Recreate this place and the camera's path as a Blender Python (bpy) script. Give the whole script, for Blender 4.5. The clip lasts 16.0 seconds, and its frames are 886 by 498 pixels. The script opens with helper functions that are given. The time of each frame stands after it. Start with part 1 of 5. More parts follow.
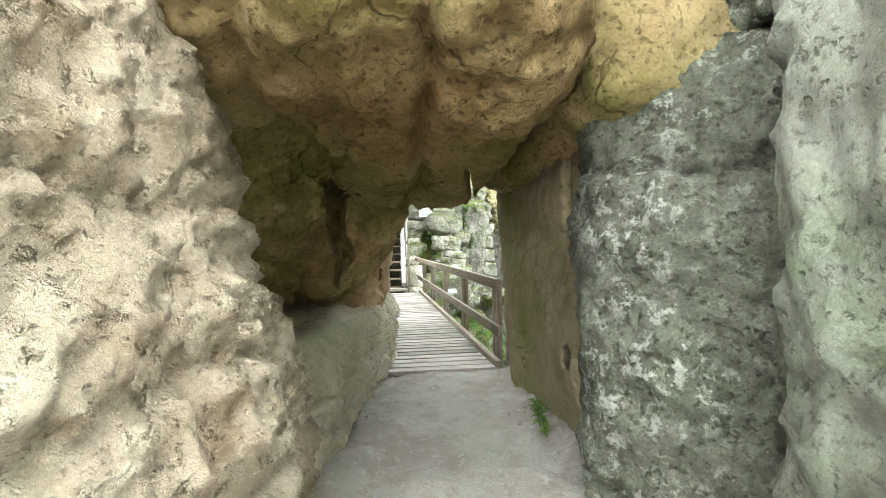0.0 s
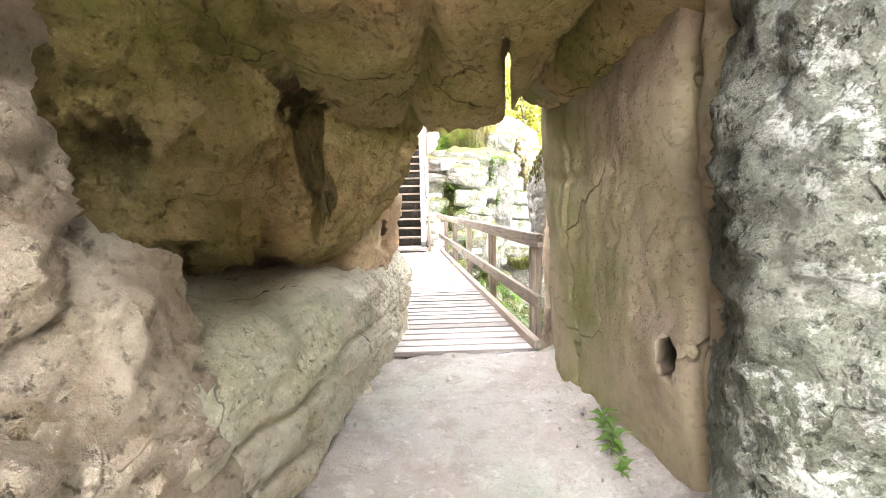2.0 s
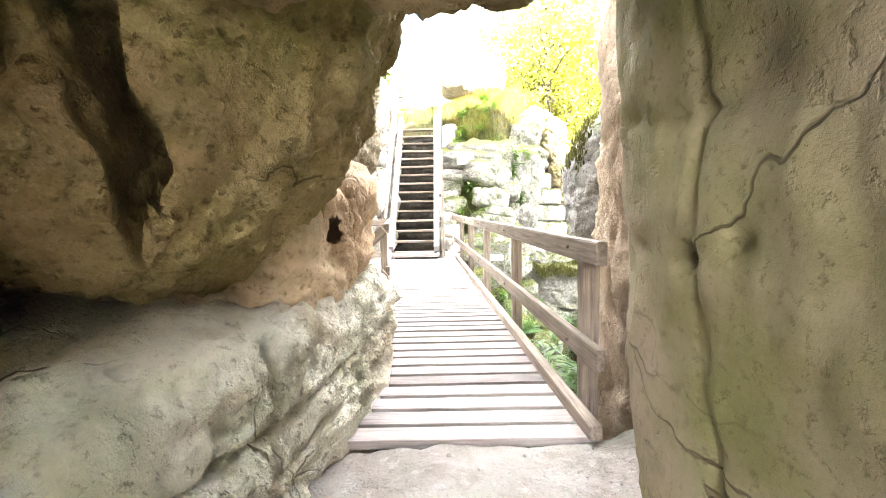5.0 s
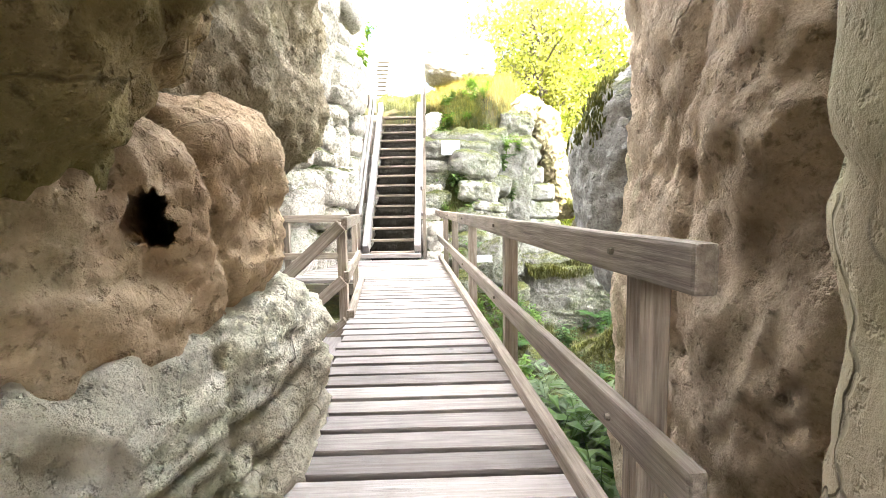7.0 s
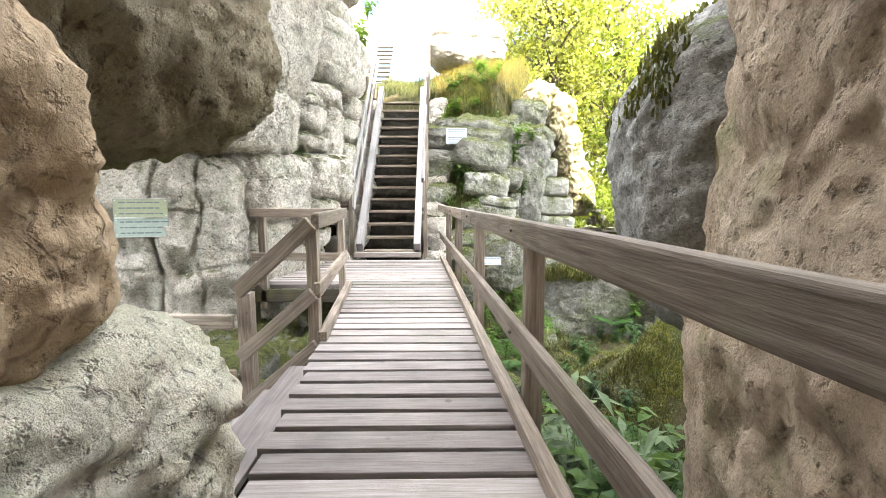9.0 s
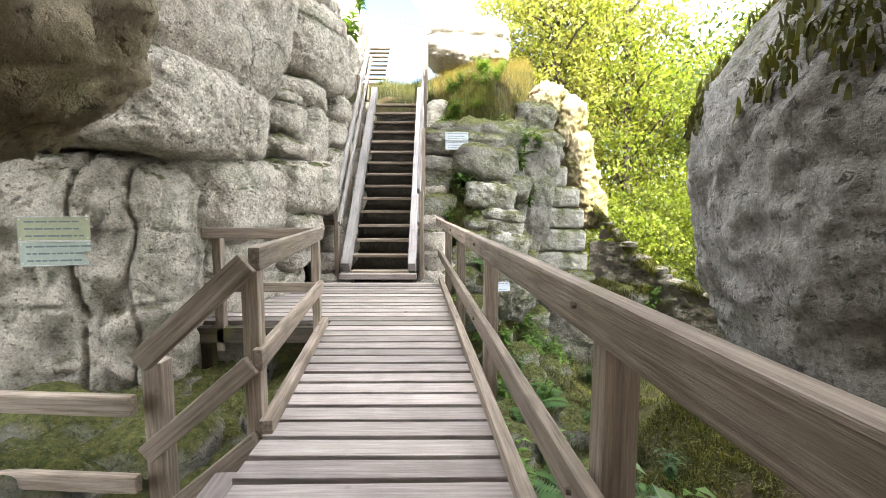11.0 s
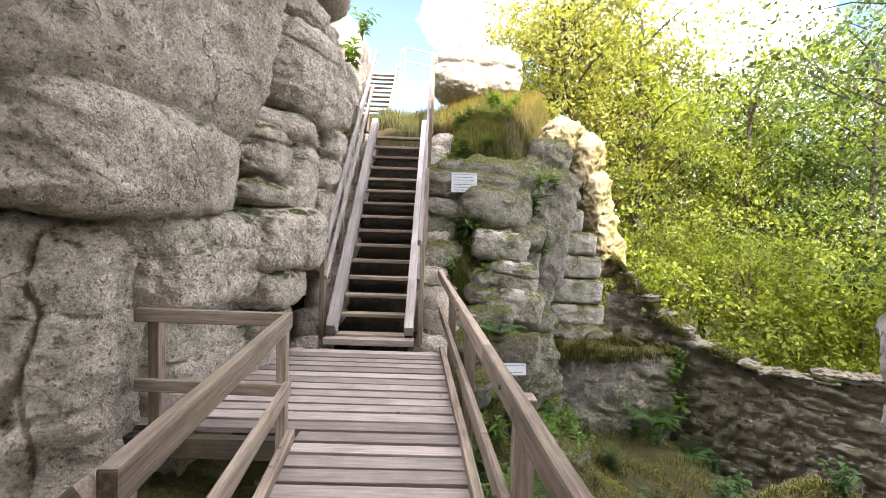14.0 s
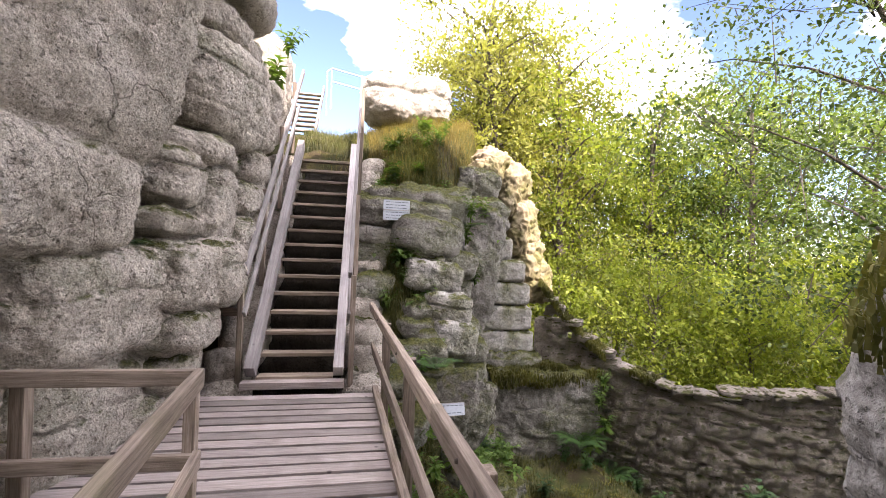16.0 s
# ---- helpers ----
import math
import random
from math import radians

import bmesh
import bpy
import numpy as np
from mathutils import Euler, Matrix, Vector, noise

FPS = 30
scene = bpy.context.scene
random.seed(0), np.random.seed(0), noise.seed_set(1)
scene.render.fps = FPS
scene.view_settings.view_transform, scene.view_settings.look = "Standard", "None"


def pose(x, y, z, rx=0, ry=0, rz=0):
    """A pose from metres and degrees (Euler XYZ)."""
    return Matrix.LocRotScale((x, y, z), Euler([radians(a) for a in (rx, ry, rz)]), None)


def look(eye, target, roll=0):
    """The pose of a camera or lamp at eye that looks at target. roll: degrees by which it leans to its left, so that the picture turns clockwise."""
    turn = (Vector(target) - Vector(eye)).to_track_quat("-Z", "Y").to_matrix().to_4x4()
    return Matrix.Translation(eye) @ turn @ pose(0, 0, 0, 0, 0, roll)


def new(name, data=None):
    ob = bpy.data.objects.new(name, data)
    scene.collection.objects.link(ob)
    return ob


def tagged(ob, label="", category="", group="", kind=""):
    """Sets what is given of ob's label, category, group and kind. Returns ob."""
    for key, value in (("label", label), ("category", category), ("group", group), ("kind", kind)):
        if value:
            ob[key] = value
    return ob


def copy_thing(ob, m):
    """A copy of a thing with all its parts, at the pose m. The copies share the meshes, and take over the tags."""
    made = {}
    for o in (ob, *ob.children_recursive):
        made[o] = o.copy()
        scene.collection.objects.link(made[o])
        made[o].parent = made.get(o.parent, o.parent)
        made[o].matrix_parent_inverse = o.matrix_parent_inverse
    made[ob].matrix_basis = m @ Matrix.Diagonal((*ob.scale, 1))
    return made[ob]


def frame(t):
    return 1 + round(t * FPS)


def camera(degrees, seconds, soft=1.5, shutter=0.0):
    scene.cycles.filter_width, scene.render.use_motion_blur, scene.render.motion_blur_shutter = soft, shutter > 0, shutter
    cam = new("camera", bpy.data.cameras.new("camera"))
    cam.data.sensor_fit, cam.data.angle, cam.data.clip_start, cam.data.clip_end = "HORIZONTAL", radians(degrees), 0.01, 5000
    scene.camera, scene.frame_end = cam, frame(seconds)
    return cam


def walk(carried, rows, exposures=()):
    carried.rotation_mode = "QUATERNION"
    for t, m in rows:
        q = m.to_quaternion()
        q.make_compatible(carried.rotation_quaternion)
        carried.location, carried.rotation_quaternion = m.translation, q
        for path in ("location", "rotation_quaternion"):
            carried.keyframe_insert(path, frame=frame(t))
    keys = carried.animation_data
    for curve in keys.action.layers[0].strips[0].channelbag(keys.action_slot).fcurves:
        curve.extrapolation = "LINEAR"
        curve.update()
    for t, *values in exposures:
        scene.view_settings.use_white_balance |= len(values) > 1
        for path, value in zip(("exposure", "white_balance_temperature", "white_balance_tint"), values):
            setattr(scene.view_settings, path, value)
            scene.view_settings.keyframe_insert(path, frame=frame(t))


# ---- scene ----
cam = camera(91.2, 16.0, soft=0.8)
PATH = [
    (0, (-0.201, 0.506, 1.444), (0.009, 2.495, 1.421), -1.1),
    (0.5, (-0.1, 0.902, 1.388), (0.092, 2.892, 1.352), -1.3),
    (1, (-0.061, 1.186, 1.404), (0.101, 3.178, 1.325), -0.8),
    (1.5, (-0.075, 1.461, 1.346), (0.053, 3.452, 1.204), -0.5),
    (2, (-0.06, 1.704, 1.296), (0.034, 3.692, 1.093), -1.1),
    (2.5, (-0.008, 1.956, 1.261), (0.046, 3.943, 1.038), -1.8),
    (3, (0.017, 2.176, 1.256), (0.047, 4.165, 1.045), -1.6),
    (3.5, (0.07, 2.475, 1.257), (0.105, 4.462, 1.03), -1.4),
    (4, (0.118, 2.758, 1.242), (0.14, 4.747, 1.033), -2.1),
    (6.3, (0.323, 3.989, 1.157), (0.267, 5.981, 0.989), 0.1),
    (6.5, (0.346, 4.109, 1.144), (0.312, 6.103, 0.983), -0.4),
    (7, (0.338, 4.444, 1.121), (0.379, 6.434, 0.924), -1.0),
    (7.5, (0.357, 4.713, 1.105), (0.41, 6.699, 0.874), -1.0),
    (8, (0.392, 4.966, 1.091), (0.434, 6.952, 0.862), -0.6),
    (10.3, (0.426, 6.137, 1.185), (0.433, 8.126, 0.975), -0.1),
    (10.5, (0.433, 6.273, 1.188), (0.444, 8.263, 0.982), -0.1),
    (11, (0.409, 6.52, 1.24), (0.435, 8.51, 1.046), 0.1),
    (11.5, (0.398, 6.767, 1.328), (0.427, 8.761, 1.168), -0.2),
    (12, (0.381, 6.935, 1.441), (0.424, 8.93, 1.313), -0.1),
    (12.5, (0.36, 7.101, 1.525), (0.419, 9.097, 1.411), 0.2),
    (13, (0.338, 7.271, 1.59), (0.378, 9.267, 1.466), 0.9),
    (13.5, (0.36, 7.48, 1.652), (0.376, 9.476, 1.527), 1.4),
    (14, (0.352, 7.59, 1.729), (0.379, 9.588, 1.633), 1.9),
    (14.5, (0.313, 7.646, 1.806), (0.456, 9.641, 1.772), 1.8),
    (15, (0.271, 7.679, 1.858), (0.505, 9.666, 1.853), 1.9),
    (15.5, (0.257, 7.716, 1.874), (0.562, 9.692, 1.88), 2.0),
    (16, (0.25, 7.828, 1.868), (0.612, 9.795, 1.88), 2.0),
]
walk(cam, [(t, look(eye, target, roll)) for t, eye, target, roll in PATH],
     exposures=[(0, 3.2, 6450, -3), (0.5, 3.6, 6500, 4), (1.5, 4.3, 6550, 13), (4.0, 4.6, 6500, 11), (6.5, 4.05, 6550, 10), (7.5, 3.6, 6400, 8), (8.0, 3.45, 6350, 8), (10.5, 2.7, 6500, 9),
                (12.5, 2.4, 6650, 11), (14.0, 2.12, 6700, 18), (16.0, 1.85, 6600, 25)])

# ---- world and sun ----
SUN_EL, SUN_AZ = 41.0, 165.0     # degrees; azimuth clockwise from +y
world = bpy.data.worlds.new("sky")
scene.world = world
world.use_nodes = True
wn, wl = world.node_tree.nodes, world.node_tree.links
wn.clear()
w_out, w_bg, w_sky = wn.new("ShaderNodeOutputWorld"), wn.new("ShaderNodeBackground"), wn.new("ShaderNodeTexSky")
w_sky.air_density, w_sky.dust_density = 0.8, 0.3
w_sky.sky_type, w_sky.sun_disc = "NISHITA", False
w_sky.sun_elevation, w_sky.sun_rotation = radians(SUN_EL), radians(SUN_AZ)
w_co, w_map, w_noise, w_ramp, w_mix = (wn.new("ShaderNodeTexCoord"), wn.new("ShaderNodeMapping"), wn.new("ShaderNodeTexNoise"),
                                       wn.new("ShaderNodeValToRGB"), wn.new("ShaderNodeMix"))
w_map.inputs["Scale"].default_value = (1.0, 1.0, 2.2)
w_map.inputs["Location"].default_value = (0.35, 0.1, 0.0)
w_noise.inputs["Scale"].default_value, w_noise.inputs["Detail"].default_value = 2.6, 7.0
w_ramp.color_ramp.elements[0].position, w_ramp.color_ramp.elements[1].position = 0.45, 0.585
w_mix.data_type = "RGBA"
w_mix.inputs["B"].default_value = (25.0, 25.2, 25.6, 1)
wl.new(w_co.outputs["Generated"], w_map.inputs["Vector"])
wl.new(w_map.outputs["Vector"], w_noise.inputs["Vector"])
w_sep, w_fill, w_cover = wn.new("ShaderNodeSeparateXYZ"), wn.new("ShaderNodeMath"), wn.new("ShaderNodeMath")
w_fill.operation, w_cover.operation = "MULTIPLY", "ADD"
w_fill.inputs[1].default_value = -0.05      # more bright cloud put behind the camera as fill light for the passage
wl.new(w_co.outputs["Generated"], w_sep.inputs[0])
wl.new(w_sep.outputs["Y"], w_fill.inputs[0])
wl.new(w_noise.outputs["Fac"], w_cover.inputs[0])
wl.new(w_fill.outputs[0], w_cover.inputs[1])
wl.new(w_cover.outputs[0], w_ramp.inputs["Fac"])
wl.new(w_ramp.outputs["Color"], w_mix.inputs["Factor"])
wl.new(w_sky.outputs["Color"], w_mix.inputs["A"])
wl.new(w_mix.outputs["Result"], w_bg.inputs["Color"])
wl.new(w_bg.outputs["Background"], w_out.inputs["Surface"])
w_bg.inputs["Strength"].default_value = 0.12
sun = new("sun", bpy.data.lights.new("sun", "SUN"))
sun.data.energy, sun.data.angle, sun.data.color = 5.0, radians(0.6), (1.0, 0.93, 0.82)
az, el = radians(SUN_AZ), radians(SUN_EL)
sun.matrix_world = look((math.sin(az) * math.cos(el) * 60, math.cos(az) * math.cos(el) * 60, math.sin(el) * 60), (0, 0, 0))


# ---- materials ----
def material(name):
    m = bpy.data.materials.new(name)
    m.use_nodes = True
    return m, m.node_tree.nodes, m.node_tree.links, m.node_tree.nodes["Principled BSDF"]


def tex_noise(n, l, co, scale, detail=6.0, rough=0.55):
    t = n.new("ShaderNodeTexNoise")
    t.inputs["Scale"].default_value, t.inputs["Detail"].default_value, t.inputs["Roughness"].default_value = scale, detail, rough
    l.new(co, t.inputs["Vector"])
    return t.outputs["Fac"]


def ramp(n, l, fac, lo, hi):
    r = n.new("ShaderNodeMapRange")
    r.inputs["From Min"].default_value, r.inputs["From Max"].default_value = lo, hi
    l.new(fac, r.inputs["Value"])
    return r.outputs["Result"]


def mix(n, l, fac, a, b, kind="MIX"):
    m = n.new("ShaderNodeMix")
    m.data_type, m.blend_type = "RGBA", kind
    for key, v in (("Factor", fac), ("A", a), ("B", b)):
        if isinstance(v, bpy.types.NodeSocket):
            l.new(v, m.inputs[key])
        else:
            m.inputs[key].default_value = v if key == "Factor" else (*v, 1)
    return m.outputs["Result"]


def times(n, l, a, b, op="MULTIPLY"):
    m = n.new("ShaderNodeMath")
    m.operation = op
    for i, v in enumerate((a, b)):
        if isinstance(v, bpy.types.NodeSocket):
            l.new(v, m.inputs[i])
        else:
            m.inputs[i].default_value = v
    return m.outputs[0]


def bumped(n, l, bsdf, heights):
    """Chains bumps: (height socket, strength, distance)."""
    last = None
    for h, strength, dist in heights:
        b = n.new("ShaderNodeBump")
        b.inputs["Strength"].default_value, b.inputs["Distance"].default_value = strength, dist
        l.new(h, b.inputs["Height"])
        if last:
            l.new(last, b.inputs["Normal"])
        last = b.outputs["Normal"]
    l.new(last, bsdf.inputs["Normal"])


def rock_material(name, light, dark, stain, algae=(0.16, 0.19, 0.07), algae_amount=0.0, lichen=0.0, speckle=0.5, moss=0.0, coarse=1.0, rust=0.0, crack=0.5, relief=1.0):
    """Weathered granite: two tones, dark stains, algae and moss on what faces up, lichen spots, a grainy relief."""
    m, n, l, bsdf = material(name)
    co = n.new("ShaderNodeTexCoord").outputs["Object"]
    big = tex_noise(n, l, co, 0.9 * coarse, 5)
    mid = tex_noise(n, l, co, 4.5 * coarse, 7, 0.6)
    fine = tex_noise(n, l, co, 42, 4, 0.7)
    col = mix(n, l, ramp(n, l, big, 0.36, 0.64), dark, light)
    col = mix(n, l, times(n, l, ramp(n, l, mid, 0.5, 0.68), 0.6), col, stain)
    if rust:
        col = mix(n, l, times(n, l, ramp(n, l, tex_noise(n, l, co, 1.7, 4), 0.52, 0.66), rust), col, (0.23, 0.125, 0.06))
    if algae_amount:
        a = ramp(n, l, tex_noise(n, l, co, 0.75, 6, 0.6), 0.62 - 0.3 * algae_amount, 0.72 - 0.1 * algae_amount)
        col = mix(n, l, times(n, l, a, 0.8), col, algae)
    if lichen:
        spots = ramp(n, l, tex_noise(n, l, co, 11, 9, 0.75), 0.52, 0.57)
        where = ramp(n, l, tex_noise(n, l, co, 1.2, 3), 0.40, 0.54)
        col = mix(n, l, times(n, l, times(n, l, spots, where), lichen), col, (0.44, 0.44, 0.38))
    col = mix(n, l, times(n, l, ramp(n, l, fine, 0.35, 0.7), speckle), col, mix(n, l, 1.0, col, (0.36, 0.34, 0.32), "MULTIPLY"))
    if moss:
        g = n.new("ShaderNodeNewGeometry")
        sep = n.new("ShaderNodeSeparateXYZ")
        l.new(g.outputs["Normal"], sep.inputs[0])
        up = ramp(n, l, sep.outputs["Z"], 0.25, 0.75)
        patch = ramp(n, l, tex_noise(n, l, co, 2.6, 8, 0.65), 0.58 - 0.2 * moss, 0.66 - 0.2 * moss)
        tone = mix(n, l, ramp(n, l, tex_noise(n, l, co, 20, 5), 0.35, 0.65), (0.04, 0.05, 0.012), (0.115, 0.115, 0.03))
        col = mix(n, l, times(n, l, up, patch), col, tone)
    warp = n.new("ShaderNodeTexNoise")
    warp.inputs["Scale"].default_value, warp.inputs["Detail"].default_value = 1.9, 4.0
    l.new(co, warp.inputs["Vector"])
    bent = n.new("ShaderNodeVectorMath")
    bent.operation = "MULTIPLY_ADD"
    bent.inputs[1].default_value = (0.7, 0.7, 0.7)
    l.new(warp.outputs["Color"], bent.inputs[0])
    l.new(co, bent.inputs[2])
    cells = n.new("ShaderNodeTexVoronoi")
    cells.feature = "DISTANCE_TO_EDGE"
    cells.inputs["Scale"].default_value = 0.85
    l.new(bent.outputs[0], cells.inputs["Vector"])
    line = times(n, l, ramp(n, l, cells.outputs["Distance"], 0.008, 0.002), ramp(n, l, tex_noise(n, l, co, 1.1, 3), 0.46, 0.6))
    line = times(n, l, line, crack)
    col = mix(n, l, line, col, tuple(0.3 * c for c in stain))
    # cavity shade put into the colour of the pits, which also dent the relief
    pits = ramp(n, l, tex_noise(n, l, co, 27, 3, 0.6), 0.43, 0.31)
    col = mix(n, l, times(n, l, pits, 0.8 * speckle + 0.15), col, tuple(0.55 * c for c in stain))
    # thin wandering lines, darkened in colour like shade in fine crevices
    crevice_shade = tuple(0.22 * c for c in stain)
    for size, wide, much in ((1.1, 0.006, 0.6),):
        vein = n.new("ShaderNodeMath")
        vein.operation = "ABSOLUTE"
        l.new(times(n, l, tex_noise(n, l, co, size, 4, 0.45), 0.5, "SUBTRACT"), vein.inputs[0])
        here = ramp(n, l, tex_noise(n, l, co, size * 0.8 + 0.3, 3), 0.48, 0.6)
        col = mix(n, l, times(n, l, times(n, l, ramp(n, l, vein.outputs[0], wide, 0.15 * wide), here), min(1.0, much * (0.4 + crack))), col, crevice_shade)
    grit = ramp(n, l, tex_noise(n, l, co, 75, 3, 0.8), 0.56, 0.66)
    col = mix(n, l, times(n, l, grit, min(1.0, 0.95 * speckle)), col, tuple(0.5 * c for c in stain))
    bright = ramp(n, l, tex_noise(n, l, co, 58, 3, 0.8), 0.58, 0.68)
    col = mix(n, l, times(n, l, bright, 0.6 * speckle), col, tuple(min(0.85, 1.25 * c) for c in light))
    l.new(col, bsdf.inputs["Base Color"])
    bsdf.inputs["Roughness"].default_value = 0.88
    bsdf.inputs["Specular IOR Level"].default_value = 0.12
    bumped(n, l, bsdf, [(mid, 0.8 * min(1, relief), 0.09 * relief), (tex_noise(n, l, co, 15, 8, 0.7), min(1, relief), 0.06 * relief), (fine, 0.9 * min(1, relief), 0.016), (times(n, l, 1.0, line, "SUBTRACT"), 0.8, 0.03), (times(n, l, 1.0, pits, "SUBTRACT"), min(1, relief), 0.03)])
    return m


def wood_material(name, light, dark, green=0.0):
    """Sun-bleached grey timber: long grain, knots, dirt, a green film where damp."""
    m, n, l, bsdf = material(name)
    tc = n.new("ShaderNodeTexCoord").outputs["Object"]
    info = n.new("ShaderNodeObjectInfo")
    shift = n.new("ShaderNodeVectorMath")
    l.new(tc, shift.inputs[0])
    jump = n.new("ShaderNodeCombineXYZ")
    for k in "XYZ":
        l.new(times(n, l, info.outputs["Random"], 31.0), jump.inputs[k])
    l.new(jump.outputs[0], shift.inputs[1])
    co = shift.outputs[0]
    mp = n.new("ShaderNodeMapping")
    mp.inputs["Scale"].default_value = (1.6, 34, 34)
    l.new(co, mp.inputs["Vector"])
    grain = tex_noise(n, l, mp.outputs["Vector"], 1.6, 8, 0.65)
    blot = tex_noise(n, l, co, 2.4, 5, 0.6)
    col = mix(n, l, ramp(n, l, grain, 0.32, 0.68), dark, light)
    col = mix(n, l, times(n, l, ramp(n, l, blot, 0.48, 0.7), 0.45), col, tuple(c * 0.55 for c in dark))
    tint = mix(n, l, info.outputs["Random"], (0.58, 0.565, 0.55), (1.2, 1.18, 1.17))
    col = mix(n, l, 1.0, col, tint, "MULTIPLY")
    knots = n.new("ShaderNodeTexVoronoi")
    knots.inputs["Scale"].default_value = 2.6
    l.new(co, knots.inputs["Vector"])
    col = mix(n, l, times(n, l, ramp(n, l, knots.outputs["Distance"], 0.07, 0.035), 0.7), col, tuple(c * 0.3 for c in dark))
    if green:
        col = mix(n, l, times(n, l, ramp(n, l, tex_noise(n, l, co, 3.1, 6), 0.5, 0.66), green), col, (0.12, 0.13, 0.03))
    l.new(col, bsdf.inputs["Base Color"])
    bsdf.inputs["Roughness"].default_value = 0.8
    bsdf.inputs["Specular IOR Level"].default_value = 0.3
    bumped(n, l, bsdf, [(grain, 0.8, 0.008), (blot, 0.3, 0.01)])
    return m


def leaf_material(name, a, b, thin=0.45):
    m, n, l, bsdf = material(name)
    g = n.new("ShaderNodeNewGeometry")
    co = n.new("ShaderNodeTexCoord").outputs["Object"]
    col = mix(n, l, g.outputs["Random Per Island"], a, b)
    # noise clumps paint the shade of inner foliage into the leaf colour
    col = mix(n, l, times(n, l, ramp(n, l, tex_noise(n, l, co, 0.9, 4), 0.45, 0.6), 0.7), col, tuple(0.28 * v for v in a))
    l.new(col, bsdf.inputs["Base Color"])
    bsdf.inputs["Roughness"].default_value = 0.55
    bsdf.inputs["Specular IOR Level"].default_value = 0.3
    tr = n.new("ShaderNodeBsdfTranslucent")
    l.new(mix(n, l, 1.0, col, (1.5, 1.5, 0.7), "MULTIPLY"), tr.inputs["Color"])
    ms = n.new("ShaderNodeMixShader")
    ms.inputs[0].default_value = thin
    l.new(bsdf.outputs[0], ms.inputs[1])
    l.new(tr.outputs[0], ms.inputs[2])
    l.new(ms.outputs[0], n["Material Output"].inputs["Surface"])
    return m


def plain(name, color, rough=0.5, metal=0.0, vary=0.15):
    m, n, l, bsdf = material(name)
    co = n.new("ShaderNodeTexCoord").outputs["Object"]
    f = tex_noise(n, l, co, 30, 5)
    col = mix(n, l, ramp(n, l, f, 0.35, 0.65), color, tuple(c * (1 - vary) for c in color))
    l.new(col, bsdf.inputs["Base Color"])
    bsdf.inputs["Roughness"].default_value, bsdf.inputs["Metallic"].default_value = rough, metal
    bumped(n, l, bsdf, [(f, 0.15, 0.003)])
    return m


ROCK_PALE = rock_material("pale_rough_rock", (0.592, 0.513, 0.401), (0.483, 0.397, 0.293), (0.261, 0.189, 0.113), algae_amount=0.1, speckle=0.22, rust=0.4, coarse=1.4, crack=0.6, relief=1.4)
ROCK_FAINT = rock_material("pale_green_tinged_rock", (0.434, 0.428, 0.36), (0.31, 0.31, 0.248), (0.186, 0.18, 0.124), (0.248, 0.291, 0.192), 0.4, 0.4, 0.35, coarse=1.2, crack=0.3, relief=1.2)
ROCK_GREEN = rock_material("green_lichen_rock", (0.229, 0.229, 0.184), (0.149, 0.149, 0.112), (0.0745, 0.0745, 0.0462), (0.101, 0.127, 0.0706), 0.5, 1.0, 0.5, crack=0.45, relief=1.1)
ROCK_CAVE = rock_material("cave_rock", (0.527, 0.409, 0.227), (0.296, 0.202, 0.095), (0.11, 0.0721, 0.0318), (0.148, 0.149, 0.0254), 0.68, 0.0, 0.3, rust=0.35, crack=0.6, relief=0.8)
ROCK_WALL = rock_material("smooth_passage_rock", (0.324, 0.264, 0.19), (0.234, 0.184, 0.127), (0.122, 0.0887, 0.0508), (0.134, 0.135, 0.0381), 0.62, 0.0, 0.12, coarse=0.8, crack=0.55, relief=0.36)
ROCK_BENCH = rock_material("bench_rock", (0.831, 0.768, 0.618), (0.742, 0.665, 0.513), (0.492, 0.407, 0.26), (0.473, 0.506, 0.305), 0.38, 0.2, 0.14, crack=0.9, relief=1.1)
ROCK_ORANGE = rock_material("orange_rock", (0.684, 0.53, 0.353), (0.54, 0.389, 0.238), (0.27, 0.177, 0.098), algae_amount=0.1, speckle=0.22, rust=0.4, crack=0.5, relief=0.7)
ROCK_BROWN = rock_material("brown_cliff_rock", (0.678, 0.548, 0.403), (0.494, 0.371, 0.257), (0.2, 0.135, 0.0887), algae_amount=0.15, speckle=0.28, rust=0.35, moss=0.3, crack=0.6, relief=0.9)
ROCK_OVERHANG = rock_material("beige_overhang_rock", (0.538, 0.461, 0.332), (0.363, 0.297, 0.191), (0.158, 0.117, 0.0664), (0.158, 0.163, 0.0443), 0.42, 0.0, 0.3, rust=0.3, crack=0.6, relief=1.2)
ROCK_GREY = rock_material("grey_granite", (0.748, 0.69, 0.593), (0.578, 0.523, 0.439), (0.229, 0.195, 0.146), algae_amount=0.12, lichen=0.2, speckle=0.7, moss=0.35, crack=0.6, relief=1.6)
ROCK_DARK = rock_material("dark_grey_granite", (0.435, 0.417, 0.385), (0.301, 0.291, 0.272), (0.167, 0.157, 0.136), algae_amount=0.05, speckle=0.7, moss=0.5, crack=0.25, relief=0.6)
ROCK_MOSSY = rock_material("mossy_granite", (0.356, 0.343, 0.307), (0.228, 0.214, 0.185), (0.0998, 0.0891, 0.0642), (0.114, 0.129, 0.0356), 0.35, 0.5, 0.6, moss=1.3, crack=0.5, relief=1.1)
